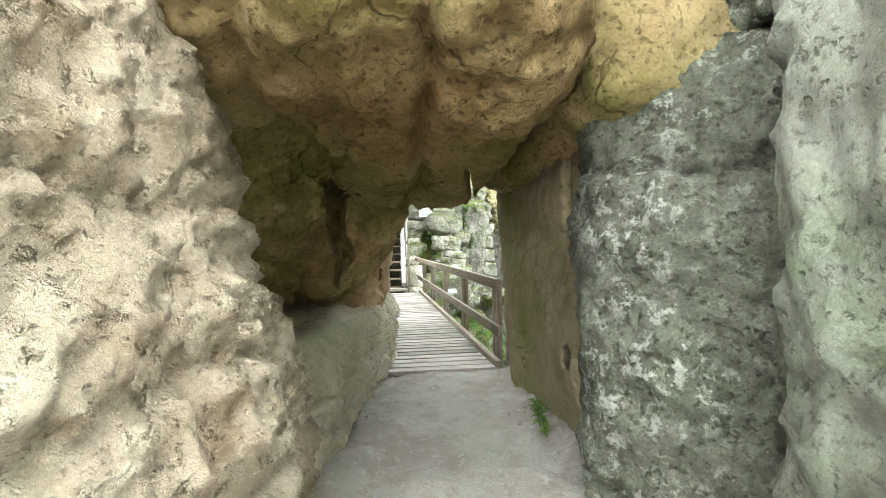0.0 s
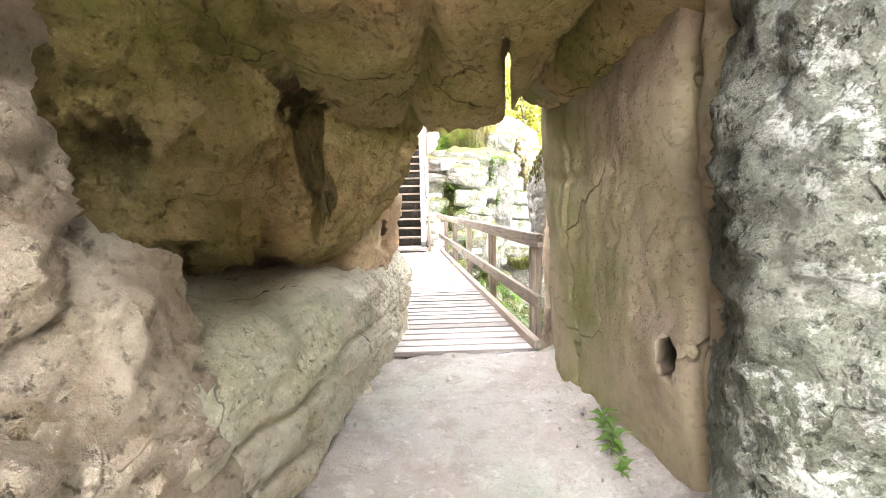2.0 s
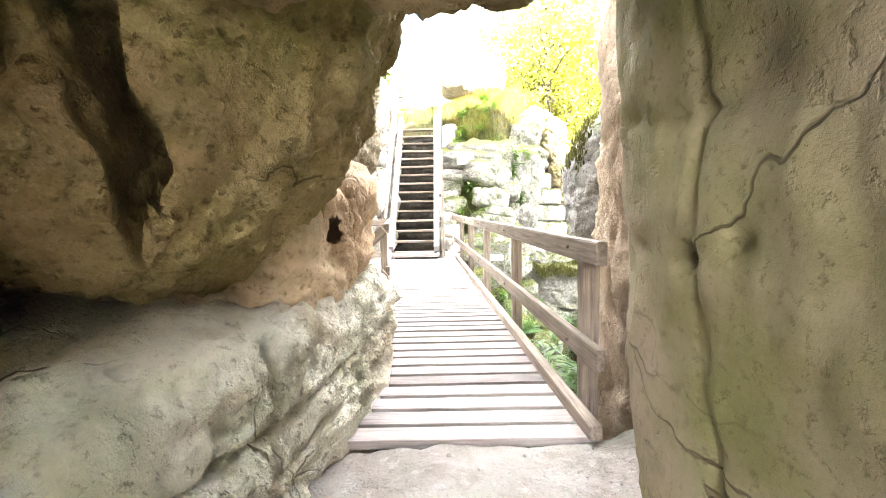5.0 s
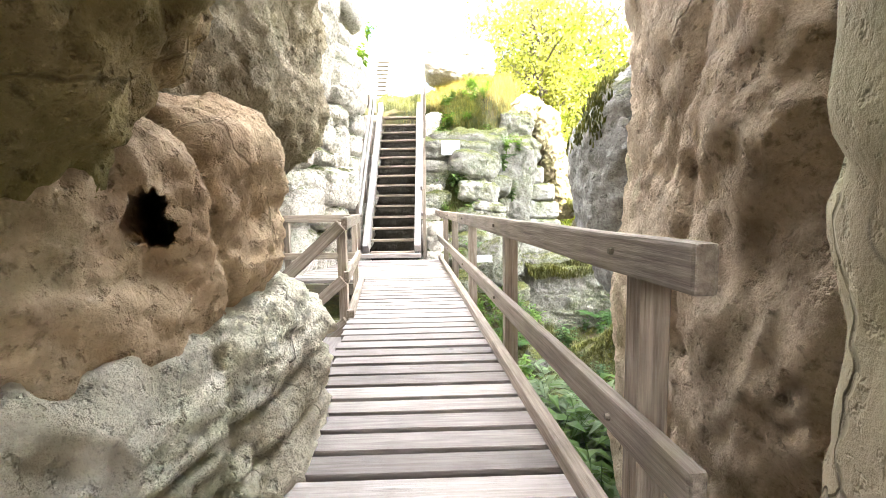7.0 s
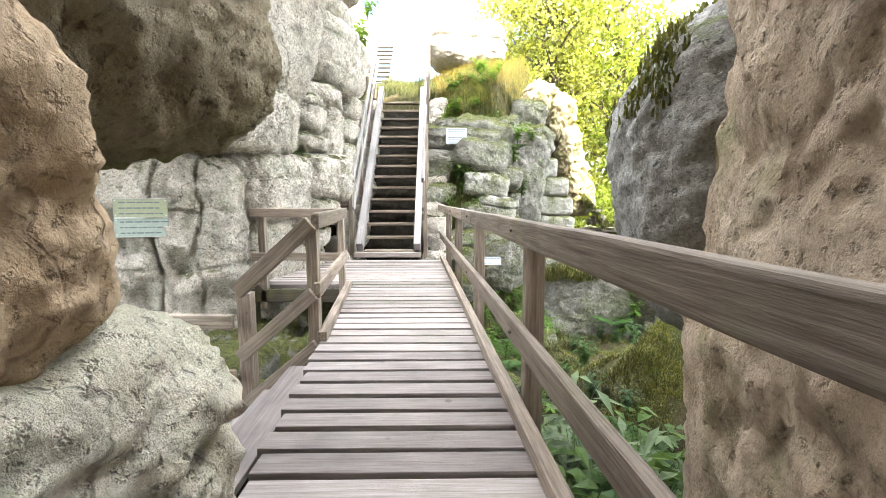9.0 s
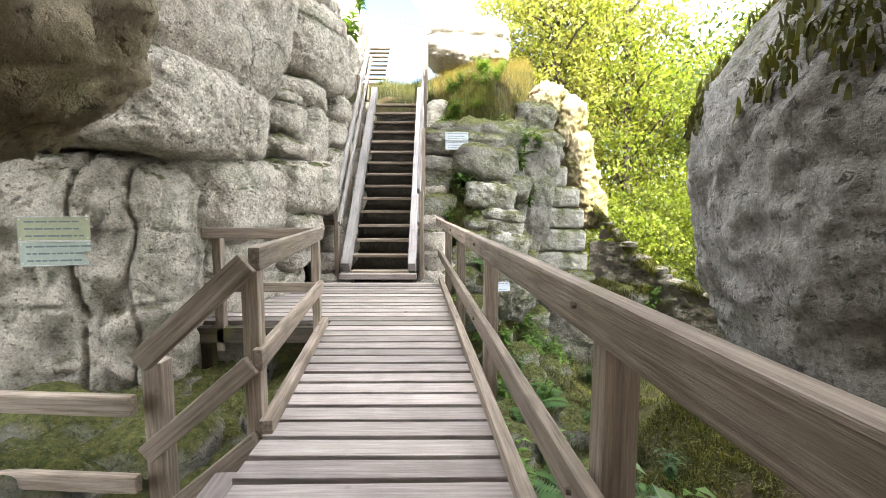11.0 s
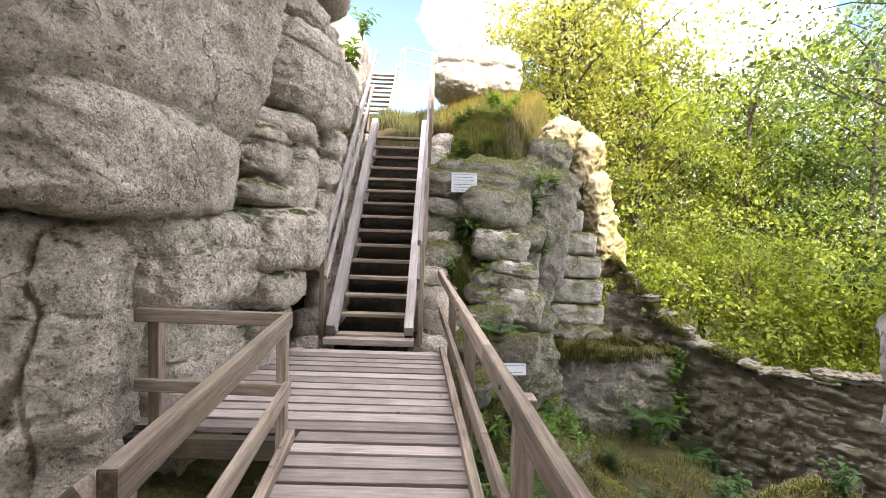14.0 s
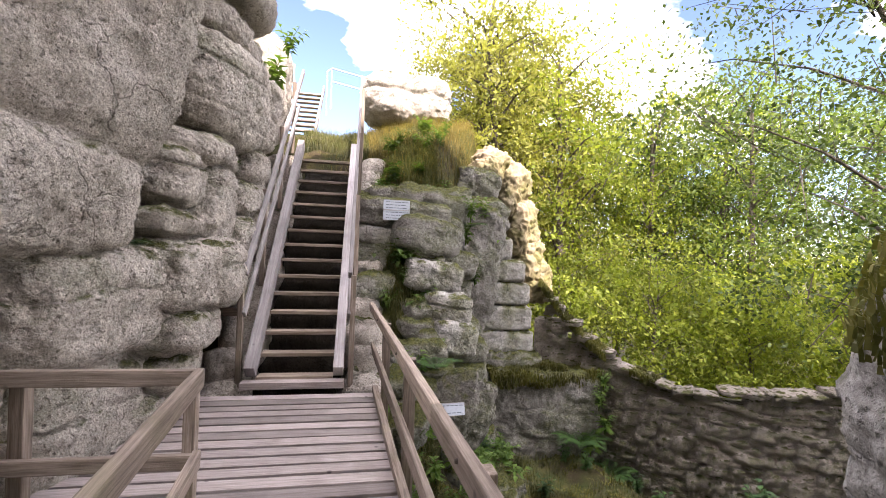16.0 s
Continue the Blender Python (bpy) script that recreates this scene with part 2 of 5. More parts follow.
MASONRY = rock_material("dark_masonry", (0.571, 0.51, 0.439), (0.367, 0.321, 0.27), (0.153, 0.128, 0.102), (0.153, 0.163, 0.051), 0.35, 0.3, speckle=0.5, coarse=2.0, rust=0.2, moss=0.6)
WOOD_DECK = wood_material("weathered_deck_wood", (0.372, 0.331, 0.313), (0.211, 0.178, 0.162))
WOOD_RAIL = wood_material("weathered_rail_wood", (0.344, 0.287, 0.234), (0.13, 0.0994, 0.0731), 0.15)
WOOD_STAIR = wood_material("bleached_stair_wood", (0.409, 0.388, 0.382), (0.245, 0.226, 0.218))
WOOD_DARK = wood_material("dark_greenish_wood", (0.124, 0.0992, 0.0744), (0.062, 0.0496, 0.0372), 0.4)


# ---- builders ----
PERM = np.random.RandomState(7).permutation(512)
PERM = np.concatenate([PERM, PERM, PERM])
GRAD = np.random.RandomState(8).normal(size=(512, 3))
GRAD /= np.linalg.norm(GRAD, axis=1)[:, None]


def perlin(p):
    i = np.floor(p).astype(int)
    f = p - i
    u = f * f * f * (f * (f * 6 - 15) + 10)
    i &= 511
    total = np.zeros(len(p))
    for dx in (0, 1):
        for dy in (0, 1):
            for dz in (0, 1):
                g = GRAD[PERM[PERM[PERM[(i[:, 0] + dx) & 511] + ((i[:, 1] + dy) & 511)] + ((i[:, 2] + dz) & 511)] & 511]
                w = (u[:, 0] if dx else 1 - u[:, 0]) * (u[:, 1] if dy else 1 - u[:, 1]) * (u[:, 2] if dz else 1 - u[:, 2])
                total += w * ((f - (dx, dy, dz)) * g).sum(1)
    return total * 1.6


def fbm(p, octaves=4, gain=0.5):
    a, s, total = 1.0, 1.0, 0.0
    for k in range(octaves):
        total = total + a * perlin(p * s + 17.3 * k)
        a, s = a * gain, s * 2.03
    return total


def billow(p, octaves=3, gain=0.5):
    a, s, total = 1.0, 1.0, 0.0
    for k in range(octaves):
        total = total + a * np.abs(perlin(p * s + 9.1 * k))
        a, s = a * gain, s * 2.1
    return total


def mesh_from(name, verts, faces, mats, smooth=True):
    me = bpy.data.meshes.new(name)
    me.from_pydata([tuple(v) for v in verts], [], [tuple(f) for f in faces])
    for m in (mats if isinstance(mats, (list, tuple)) else [mats]):
        me.materials.append(m)
    me.polygons.foreach_set("use_smooth", [smooth] * len(me.polygons))
    me.update()
    return me


def cube_shell(n):
    """Vertices on the faces of a cube of half size 1, n quads along an edge, and the quads."""
    a, b = [g.ravel() for g in np.meshgrid(np.arange(n + 1), np.arange(n + 1), indexing="ij")]
    pts, quads, base = [], [], 0
    q = np.array([(i * (n + 1) + j, (i + 1) * (n + 1) + j, (i + 1) * (n + 1) + j + 1, i * (n + 1) + j + 1) for i in range(n) for j in range(n)])
    for axis in range(3):
        for side in (0, n):
            p = np.zeros((len(a), 3), int)
            p[:, axis], p[:, (axis + 1) % 3], p[:, (axis + 2) % 3] = side, a, b
            pts.append(p)
            quads.append((q if side else q[:, ::-1]) + base)
            base += len(a)
    pts, quads = np.concatenate(pts), np.concatenate(quads)
    uniq, inv = np.unique(pts, axis=0, return_inverse=True)
    return uniq / n * 2.0 - 1.0, inv.ravel()[quads]


SHELLS = {}
ROCKS = 0


def rock(label, c, half, rot=(0, 0, 0), p=4.0, n=28, mat=None, low=0.12, mid=0.06, fine=0.015, scale=None, seams=(), dents=(), crag=0.0, cuts=0, name="boulder", group="", category="rock"):
    """A weathered boulder: a rounded block, bulged, creased and pitted. seams: (axis, place, depth, width) grooves across the block, wavering;
    dents: (x, y, z, radius, depth) hollows in its own coordinates; cuts: flat faces broken off it."""
    global ROCKS
    ROCKS += 1
    if n not in SHELLS:
        SHELLS[n] = cube_shell(n)
    q, faces = SHELLS[n]
    q = np.tan(q * 0.72) / math.tan(0.72)
    h = np.array(half, float)
    d = q / ((np.abs(q) ** p).sum(1) ** (1 / p))[:, None]
    v = d * h
    nrm = np.sign(d) * np.abs(d) ** (p - 1) / h
    nrm /= np.linalg.norm(nrm, axis=1)[:, None] + 1e-9
    off = np.array((ROCKS * 3.7, ROCKS * 1.3, ROCKS * 2.9))
    size = float(np.mean(h)) if scale is None else scale
    chip = np.random.RandomState(300 + ROCKS)
    for k in range(cuts):
        d = chip.normal(size=3)
        d /= np.linalg.norm(d)
        reach = v @ d
        v = v - np.maximum(reach - reach.max() * chip.uniform(0.74, 0.93), 0)[:, None] * d * 0.92
    w = v / size
    v = v + nrm * (low * size * fbm(w * 1.1 + off, 3))[:, None]
    crease = billow(v / max(0.28, 0.45 * size) + off * 2, 3, 0.45) - 0.42
    v = v + nrm * (mid * crease)[:, None]
    v = v + nrm * (fine * fbm(v * 9.0 + off, 3, 0.6))[:, None]
    if crag:
        rough = sum(g * (0.35 - np.abs(perlin(v * s + off + 3.3 * k))) for k, (s, g) in enumerate(((3.4, 1.0), (7.3, 0.6), (15.0, 0.35))))
        v = v + nrm * (crag * rough)[:, None]
    for axis, place, depth, width in seams:
        waver = 0.5 * width + 0.12 * size * perlin(w * 1.3 + off + axis * 5)
        t = v[:, axis] - place + waver
        v = v - nrm * (depth * np.exp(-np.abs(t / width) ** 1.4))[:, None]
    for x, y, z, r, depth in dents:
        dist = np.linalg.norm(v - (x, y, z), axis=1) / r
        v = v - nrm * (depth * np.exp(-dist ** 2 * 1.6))[:, None]
    me = mesh_from(name, v, faces, mat or ROCK_GREY)
    ob = new(name, me)
    ob.matrix_world = pose(*c, *rot)
    return tagged(ob, label, category, group)


def hollow(ob, m, half, seed=1, p=2.4, uneven=0.16):
    """Takes an uneven hollow of that size out of a rock."""
    q, faces = cube_shell(14)
    d = q / ((np.abs(q) ** p).sum(1) ** (1 / p))[:, None]
    h = np.array(half)
    d = d * h * (1 + uneven * fbm(d * 1.7 + seed * 5.1, 3))[:, None]
    d = d + 0.35 * uneven * (np.stack([perlin(d * 4.0 + seed + k) for k in (0, 7, 13)], 1)) * min(0.2, h.max())
    tool = new("hollow", mesh_from("hollow", d, faces, ob.data.materials[0]))
    tool.matrix_world = m
    mod = ob.modifiers.new("hollow", "BOOLEAN")
    mod.operation, mod.object, mod.solver = "DIFFERENCE", tool, "EXACT"
    bpy.context.view_layer.update()
    cut = bpy.data.meshes.new_from_object(ob.evaluated_get(bpy.context.evaluated_depsgraph_get()))
    ob.modifiers.remove(mod)
    ob.data = cut
    bpy.data.objects.remove(tool)


def box_bm(bm, m, size, bevel=0.006):
    """A bevelled beam of that size, its middle at m."""
    g = bmesh.ops.create_cube(bm, size=1.0, matrix=m @ Matrix.Diagonal((*size, 1)))
    edges = list({e for v in g["verts"] for e in v.link_edges})
    if bevel:
        bmesh.ops.bevel(bm, geom=edges, offset=bevel, segments=2, profile=0.6, affect="EDGES")
    return bm


def part(name, bm, mat, parent, label="", m=None):
    me = bm
    if isinstance(bm, bmesh.types.BMesh):
        me = bpy.data.meshes.new(name)
        bm.to_mesh(me)
        bm.free()
    if not me.materials:
        me.materials.append(mat)
    ob = new(name, me)
    ob.parent = parent
    if m is not None:
        ob.matrix_basis = m
    return tagged(ob, label)


def empty(name, m, label, category, group="", kind=""):
    ob = new(name)
    ob.matrix_basis = m
    ob.empty_display_size = 0.2
    return tagged(ob, label, category, group, kind)


def along(a, b):
    """A pose at the middle between a and b with x from a to b and z as upright as can be, and the distance."""
    a, b = Vector(a), Vector(b)
    x = (b - a).normalized()
    y = Vector((0, 0, 1)).cross(x)
    y = y.normalized() if y.length > 1e-5 else Vector((0, 1, 0))
    z = x.cross(y)
    m = Matrix((x, y, z)).transposed().to_4x4()
    m.translation = (a + b) / 2
    return m, (b - a).length


def beam(name, a, b, thick, high, mat, parent, label="", bevel=0.008, wear=0.0):
    m, length = along(a, b)
    bm = bmesh.new()
    box_bm(bm, Matrix(), (length, thick, high), bevel)
    if wear:
        bmesh.ops.subdivide_edges(bm, edges=[e for e in bm.edges if abs((e.verts[0].co - e.verts[1].co).x) > 0.5 * length], cuts=max(2, int(length / 0.25)))
        for v in bm.verts:
            v.co += Vector((0, noise.noise(v.co * 2.1 + m.translation), noise.noise(v.co * 1.7 + m.translation * 2))) * wear
    inv = parent.matrix_basis.inverted() if parent else Matrix()
    ob = part(name, bm, mat, parent, label, inv @ m)
    return ob


# ---- ground ----
def smooth(a, b, x):
    t = np.clip((x - a) / (b - a), 0, 1)
    return t * t * (3 - 2 * t)


def ground_height(x, y):
    """The lie of the land: a ravine beside the boardwalk, the mossy hill with the stairs, the slope beyond the ruined wall."""
    ravine = -2.3 + 0.9 * smooth(9.0, 13.5, y) * (1 - smooth(1.5, 4.0, x))
    left = -0.95 + 0.5 * smooth(10.5, 13, y)
    blend = smooth(-0.6, 0.6, x)
    z = left * (1 - blend) + ravine * blend
    hill = np.interp(y, [13.0, 13.9, 14.6, 15.4, 16.5, 18, 20, 24, 28, 34, 60], [-1.4, -0.5, 0.5, 1.9, 3.1, 4.3, 5.2, 6.2, 7.6, 8.0, 3.0])
    hill = hill + 0.5 * smooth(0.1, 1.5, x) * smooth(15.4, 17.6, y) * (1 - smooth(20, 26, y))
    edge = np.interp(y, [13, 14, 15.5, 17, 17.8, 20, 30], [0.9, 1.3, 1.75, 2.0, 2.6, 3.6, 3.0])
    k = 1 - smooth(edge - 0.5, edge + 0.9, x)
    z = z * (1 - k) + np.maximum(hill, z) * k
    under = (1 - smooth(0.2, 0.9, x)) * smooth(13.2, 13.8, y) * (1 - smooth(17.2, 18.0, y))
    z = z - under * smooth(-2.0, -1.3, x) * 0.8
    z = z - 1.8 * smooth(4.5, 9, x) * smooth(10, 16, y) - 1.5 * smooth(10, 40, np.hypot(x, y))
    z = z + 1.75 * np.exp(-((x - 3.9) ** 2 / 1.1 + (y - 11.3) ** 2 / 1.3))      # mossy knoll
    inside = (1 - smooth(5.3, 6.1, y)) * (1 - smooth(1.4, 2.2, np.abs(x)))
    z = z * (1 - inside) - 0.12 * inside
    z = np.where(y < 3, np.maximum(z, -0.12), z)
    return z


def ground_sheet():
    def line(lo, hi, step, far):
        out = 400.0 ** np.linspace(0.3, 1, 16)
        core = np.arange(lo, hi, step)
        return np.concatenate([lo - out[::-1], core, hi + out])
    xs, ys = line(-5, 12, 0.14, 400), line(-2, 30, 0.16, 400)
    gx, gy = np.meshgrid(xs, ys, indexing="ij")
    x, y = gx.ravel(), gy.ravel()
    z = ground_height(x, y)
    p = np.stack([x, y, z], 1)
    near = np.hypot(x - 2, y - 12) < 40
    rough = 0.16 * fbm(p * 0.9, 4) + 0.05 * fbm(p * 4.0, 3)
    z = z + np.where((y < 5.6) & (np.abs(x) < 1.6), rough * 0.15, np.where(near, rough, rough * 6))
    nx, ny = len(xs), len(ys)
    i, j = [g.ravel() for g in np.meshgrid(np.arange(nx - 1), np.arange(ny - 1), indexing="ij")]
    faces = np.stack([i * ny + j, (i + 1) * ny + j, (i + 1) * ny + j + 1, i * ny + j + 1], 1)
    m, n, l, bsdf = material("mossy_earth")
    co = n.new("ShaderNodeTexCoord").outputs["Object"]
    col = mix(n, l, ramp(n, l, tex_noise(n, l, co, 1.4, 7, 0.6), 0.4, 0.6), (0.0525, 0.0393, 0.0237), (0.0447, 0.0552, 0.0158))
    col = mix(n, l, ramp(n, l, tex_noise(n, l, co, 5, 7, 0.65), 0.5, 0.64), col, (0.0896, 0.0784, 0.0262))
    col = mix(n, l, times(n, l, ramp(n, l, tex_noise(n, l, co, 26, 6), 0.4, 0.7), 0.6), col, (0.0262, 0.0262, 0.00945))
    l.new(col, bsdf.inputs["Base Color"])
    bsdf.inputs["Roughness"].default_value = 0.95
    bsdf.inputs["Specular IOR Level"].default_value = 0.1
    bumped(n, l, bsdf, [(tex_noise(n, l, co, 9, 8, 0.7), 0.8, 0.06), (tex_noise(n, l, co, 60, 4), 0.6, 0.02)])
    ob = new("ground", mesh_from("ground", np.stack([x, y, z], 1), faces, m))
    tagged(ob, "mossy earth slope with leaf litter and grass", "ground", kind="structure")
    return ob


ground_sheet()


def passage_floor():
    """Trodden sand through the rock passage."""
    xs, ys = np.linspace(-1.6, 1.5, 90), np.linspace(-6.0, 5.42, 300)
    gx, gy = np.meshgrid(xs, ys, indexing="ij")
    x, y = gx.ravel(), gy.ravel()
    p = np.stack([x, y, 0 * x], 1)
    z = 0.04 * fbm(p * 1.3, 4) + 0.022 * fbm(p * 5.5, 3) + 0.22 * smooth(0.75, 1.5, np.abs(x)) - 0.015
    z = z - 0.03 * smooth(4.9, 5.4, y) + 0.015
    nx, ny = len(xs), len(ys)
    i, j = [g.ravel() for g in np.meshgrid(np.arange(nx - 1), np.arange(ny - 1), indexing="ij")]
    faces = np.stack([i * ny + j, (i + 1) * ny + j, (i + 1) * ny + j + 1, i * ny + j + 1], 1)
    m, n, l, bsdf = material("trodden_sand")
    co = n.new("ShaderNodeTexCoord").outputs["Object"]
    col = mix(n, l, ramp(n, l, tex_noise(n, l, co, 1.6, 6), 0.38, 0.62), (0.248, 0.217, 0.186), (0.322, 0.291, 0.26))
    col = mix(n, l, times(n, l, ramp(n, l, tex_noise(n, l, co, 0.8, 5), 0.48, 0.64), 0.6), col, (0.229, 0.248, 0.186))
    col = mix(n, l, times(n, l, ramp(n, l, tex_noise(n, l, co, 4.2, 8, 0.65), 0.5, 0.62), 0.6), col, (0.205, 0.171, 0.14))
    col = mix(n, l, times(n, l, ramp(n, l, tex_noise(n, l, co, 13, 6, 0.7), 0.56, 0.66), 0.6), col, (0.384, 0.353, 0.316))
    col = mix(n, l, times(n, l, ramp(n, l, tex_noise(n, l, co, 55, 5, 0.7), 0.55, 0.72), 0.6), col, (0.149, 0.13, 0.112))
    l.new(col, bsdf.inputs["Base Color"])
    bsdf.inputs["Roughness"].default_value = 0.95
    bsdf.inputs["Specular IOR Level"].default_value = 0.15
    bumped(n, l, bsdf, [(tex_noise(n, l, co, 6, 7, 0.6), 0.9, 0.07), (tex_noise(n, l, co, 45, 5, 0.7), 0.9, 0.014)])
    ob = new("floor", mesh_from("floor", np.stack([x, y, z], 1), faces, m))
    tagged(ob, "trodden pale sand floor of the rock passage", "floor", kind="structure")


passage_floor()

# ---- the rock passage ----
rock("pale craggy rock wall at the passage entrance", (-1.93, 1.05, 0.75), (1.12, 2.05, 2.3), (0, -12, -6), 5, 124, ROCK_PALE, 0.05, 0.04, 0.045, 0.8, crag=0.095, cuts=3,
     seams=[(2, 0.1, 0.07, 0.04), (2, -0.8, 0.08, 0.04), (2, 0.65, 0.07, 0.04), (2, -0.35, 0.06, 0.035), (1, 0.9, 0.07, 0.04)], name="passage_wall", category="rock wall")
rock("pale craggy knob of the entrance wall", (-1.36, 2.86, 0.42), (0.62, 0.52, 0.8), (0, -4, 8), 4.2, 60, ROCK_PALE, 0.08, 0.07, 0.04, 0.6, crag=0.06, name="passage_wall", category="rock wall")
rock("low rock bench with a flat worn top beside the path", (-1.68, 4.85, 0.12), (1.2, 2.25, 0.68), (0, 0, -9), 9, 106, ROCK_BENCH, 0.04, 0.05, 0.02, 0.8, crag=0.065,
     seams=[(2, 0.3, 0.08, 0.018), (2, 0.08, 0.07, 0.018), (1, 0.2, 0.06, 0.02), (2, -0.25, 0.08, 0.02), (1, -0.9, 0.06, 0.02), (1, 1.1, 0.05, 0.02)], name="rock_bench", category="rock ledge")
LEDGE = rock("mossy overhanging boulder above the rock bench", (-1.95, 4.0, 2.12), (1.16, 1.15, 1.08), (4, 24, 0), 3.8, 76, ROCK_CAVE, 0.16, 0.11, 0.035, 0.8, crag=0.06, cuts=6, seams=[(1, 0.75, 0.22, 0.09), (2, -0.35, 0.08, 0.05), (1, -0.3, 0.1, 0.05)])
BULGE = rock("rounded overhanging boulder at the passage exit", (-1.2, 5.2, 2.12), (1.1, 0.85, 1.15), (0, 26, 6), 3.0, 76, ROCK_CAVE, 0.10, 0.07, 0.03, 0.8, crag=0.04)
rock("overhanging mossy cliff beyond the passage", (-2.15, 6.85, 2.95), (1.6, 1.5, 1.65), (0, -2, -4), 7, 92, ROCK_OVERHANG, 0.05, 0.09, 0.035, 1.0, crag=0.06)
ORANGE = rock("orange crumbling rock wedged under the overhang", (-1.32, 5.95, 1.06), (0.96, 0.68, 0.4), (16, 4, -8), 6, 70, ROCK_ORANGE, 0.05, 0.04, 0.02, 0.9, crag=0.035, seams=[(1, 0.1, 0.06, 0.03)], dents=[(0.8, -0.2, 0.1, 0.2, 0.1)])
hollow(ORANGE, pose(-0.58, 5.92, 1.1, 0, 0, 118), (0.62, 0.055, 0.08), 2, 2.3, 0.35)
ROOF = rock("heavy roof block of the rock passage", (-0.41, 3.5, 3.13), (1.12, 1.5, 1.15), (-8, 4, 0), 8, 84, ROCK_CAVE, 0.06, 0.08, 0.03, 0.9, crag=0.03, seams=[(0, 0.45, 0.14, 0.04), (0, -0.25, 0.1, 0.06), (1, -0.4, 0.08, 0.05)], name="passage_roof", category="rock ceiling")
WALL_R = rock("smooth stained rock wall of the passage", (1.9, 4.1, 1.9), (1.02, 1.15, 2.6), (0, -3, 3), 7, 88, ROCK_WALL, 0.035, 0.018, 0.012, 1.1, crag=0.012, cuts=2,
     seams=[(2, -0.72, 0.05, 0.012), (1, 0.45, 0.03, 0.02), (1, -0.72, 0.14, 0.025), (2, -0.35, 0.04, 0.012)], name="passage_wall", category="rock wall")
hollow(WALL_R, pose(1.05, 3.54, 0.61, 0, 8, 42), (0.75, 0.052, 0.085), 4)
rock("green lichen-covered boulder at the passage entrance", (1.98, 2.79, 0.95), (1.0, 0.8, 1.5), (0, 0, -36.7), 6, 84, ROCK_GREEN, 0.05, 0.05, 0.02, 0.8, crag=0.06, seams=[(2, 0.85, 0.06, 0.02)], name="passage_wall", category="rock wall")
rock("jutting mossy block above the entrance boulder", (2.25, 2.35, 2.95), (0.95, 0.95, 0.75), (0, -4, -30), 4, 70, ROCK_GREEN, 0.10, 0.08, 0.03, 0.8, cuts=5, crag=0.03)
rock("pale rough boulder before the passage", (2.2, 1.0, 1.2), (1.1, 1.08, 2.6), (0, 0, 0), 6, 70, ROCK_FAINT, 0.05, 0.07, 0.025, 0.8, crag=0.045, name="passage_wall", category="rock wall")
rock("roof boulder over the passage wall", (1.78, 3.8, 3.35), (1.1, 1.3, 1.4), (-4, 0, 2), 9, 56, ROCK_CAVE, 0.02, 0.06, 0.02, 1.0, name="passage_roof", category="rock ceiling")
# the massif above and behind: unseen, added and sized to block the sun
rock("unseen rock massif above the passage, added to block the sun", (-4.0, 4.4, 8.9), (3.2, 2.4, 6.5), (0, 0, 0), 5, 24, ROCK_GREY, 0.05, 0.2, 0.04, name="cliff")
rock("unseen rock massif above the passage wall, added to block the sun", (4.5, 3.9, 8.5), (2.9, 2.3, 6.9), (0, 0, 0), 6, 24, ROCK_GREY, 0.03, 0.15, 0.04, name="cliff")
rock("unseen rock massif bridging the passage, added to block the sun", (0.45, 3.4, 9.8), (1.6, 1.4, 6.0), (0, 0, 0), 6, 20, ROCK_GREY, 0.03, 0.1, 0.02, name="cliff")
WEDGE = rock("hanging rock wedge at the passage exit", (1.07, 4.68, 2.6), (0.48, 0.36, 0.68), (0, 0, 0), 3.5, 40, ROCK_WALL, 0.05, 0.05, 0.02, 0.8)
for block in (ROOF, WEDGE):      # a slit that lets the sky in
    hollow(block, pose(0.5, 4.5, 2.02, 12, 0, -11.5), (0.022, 1.1, 0.24), 7, 6)
for block in (ROOF, BULGE, LEDGE):      # the crevice between the two boulders
    hollow(block, pose(-0.72, 4.5, 1.5, 23, -8, 13), (0.1, 0.42, 0.46), 11, 2.2, 0.5)
    hollow(block, pose(-0.8, 4.45, 1.92, 0, -35, 13), (0.2, 0.45, 0.14), 12, 2.2, 0.5)
hollow(LEDGE, pose(-1.28, 3.5, 1.5, 0, 0, 25), (0.12, 0.4, 0.16), 13, 2.2, 0.5)
hollow(LEDGE, pose(-1.5, 3.9, 0.98, 0, 0, 20), (0.45, 0.35, 0.18), 14, 2.2, 0.3)
# added to close a gap where sky light came through the hollow
rock("rock added at the back of the hollow to block the sky", (-2.7, 4.4, 1.0), (0.65, 1.8, 0.9), (0, 0, 0), 5, 24, ROCK_CAVE, 0.08, 0.08, 0.03, 0.6)
# unseen tower added to keep direct sun out of the entrance
rock("unseen rock tower behind the path, added to block the sun", (4.6, -14.5, 8.0), (4.0, 2.0, 12.5), (0, 0, 0), 6, 20, ROCK_GREY, 0.03, 0.12, 0.02, name="cliff")
rock("low rock face closing the path behind", (-3.0, -11.5, 0.5), (7, 1.5, 2.2), (0, 0, 0), 5, 30, ROCK_PALE, 0.05, 0.12, 0.02, name="cliff")
rock("rock face beside the path behind", (-4.9, -2.5, 0.6), (2.2, 4.5, 1.9), (0, 0, 0), 4, 30, ROCK_PALE, 0.1, 0.12, 0.02, name="cliff")
rock("rock face beside the path behind", (5.2, -3.2, 0.2), (2.2, 4.5, 1.2), (0, 0, 0), 4, 30, ROCK_PALE, 0.1, 0.12, 0.02, name="cliff")

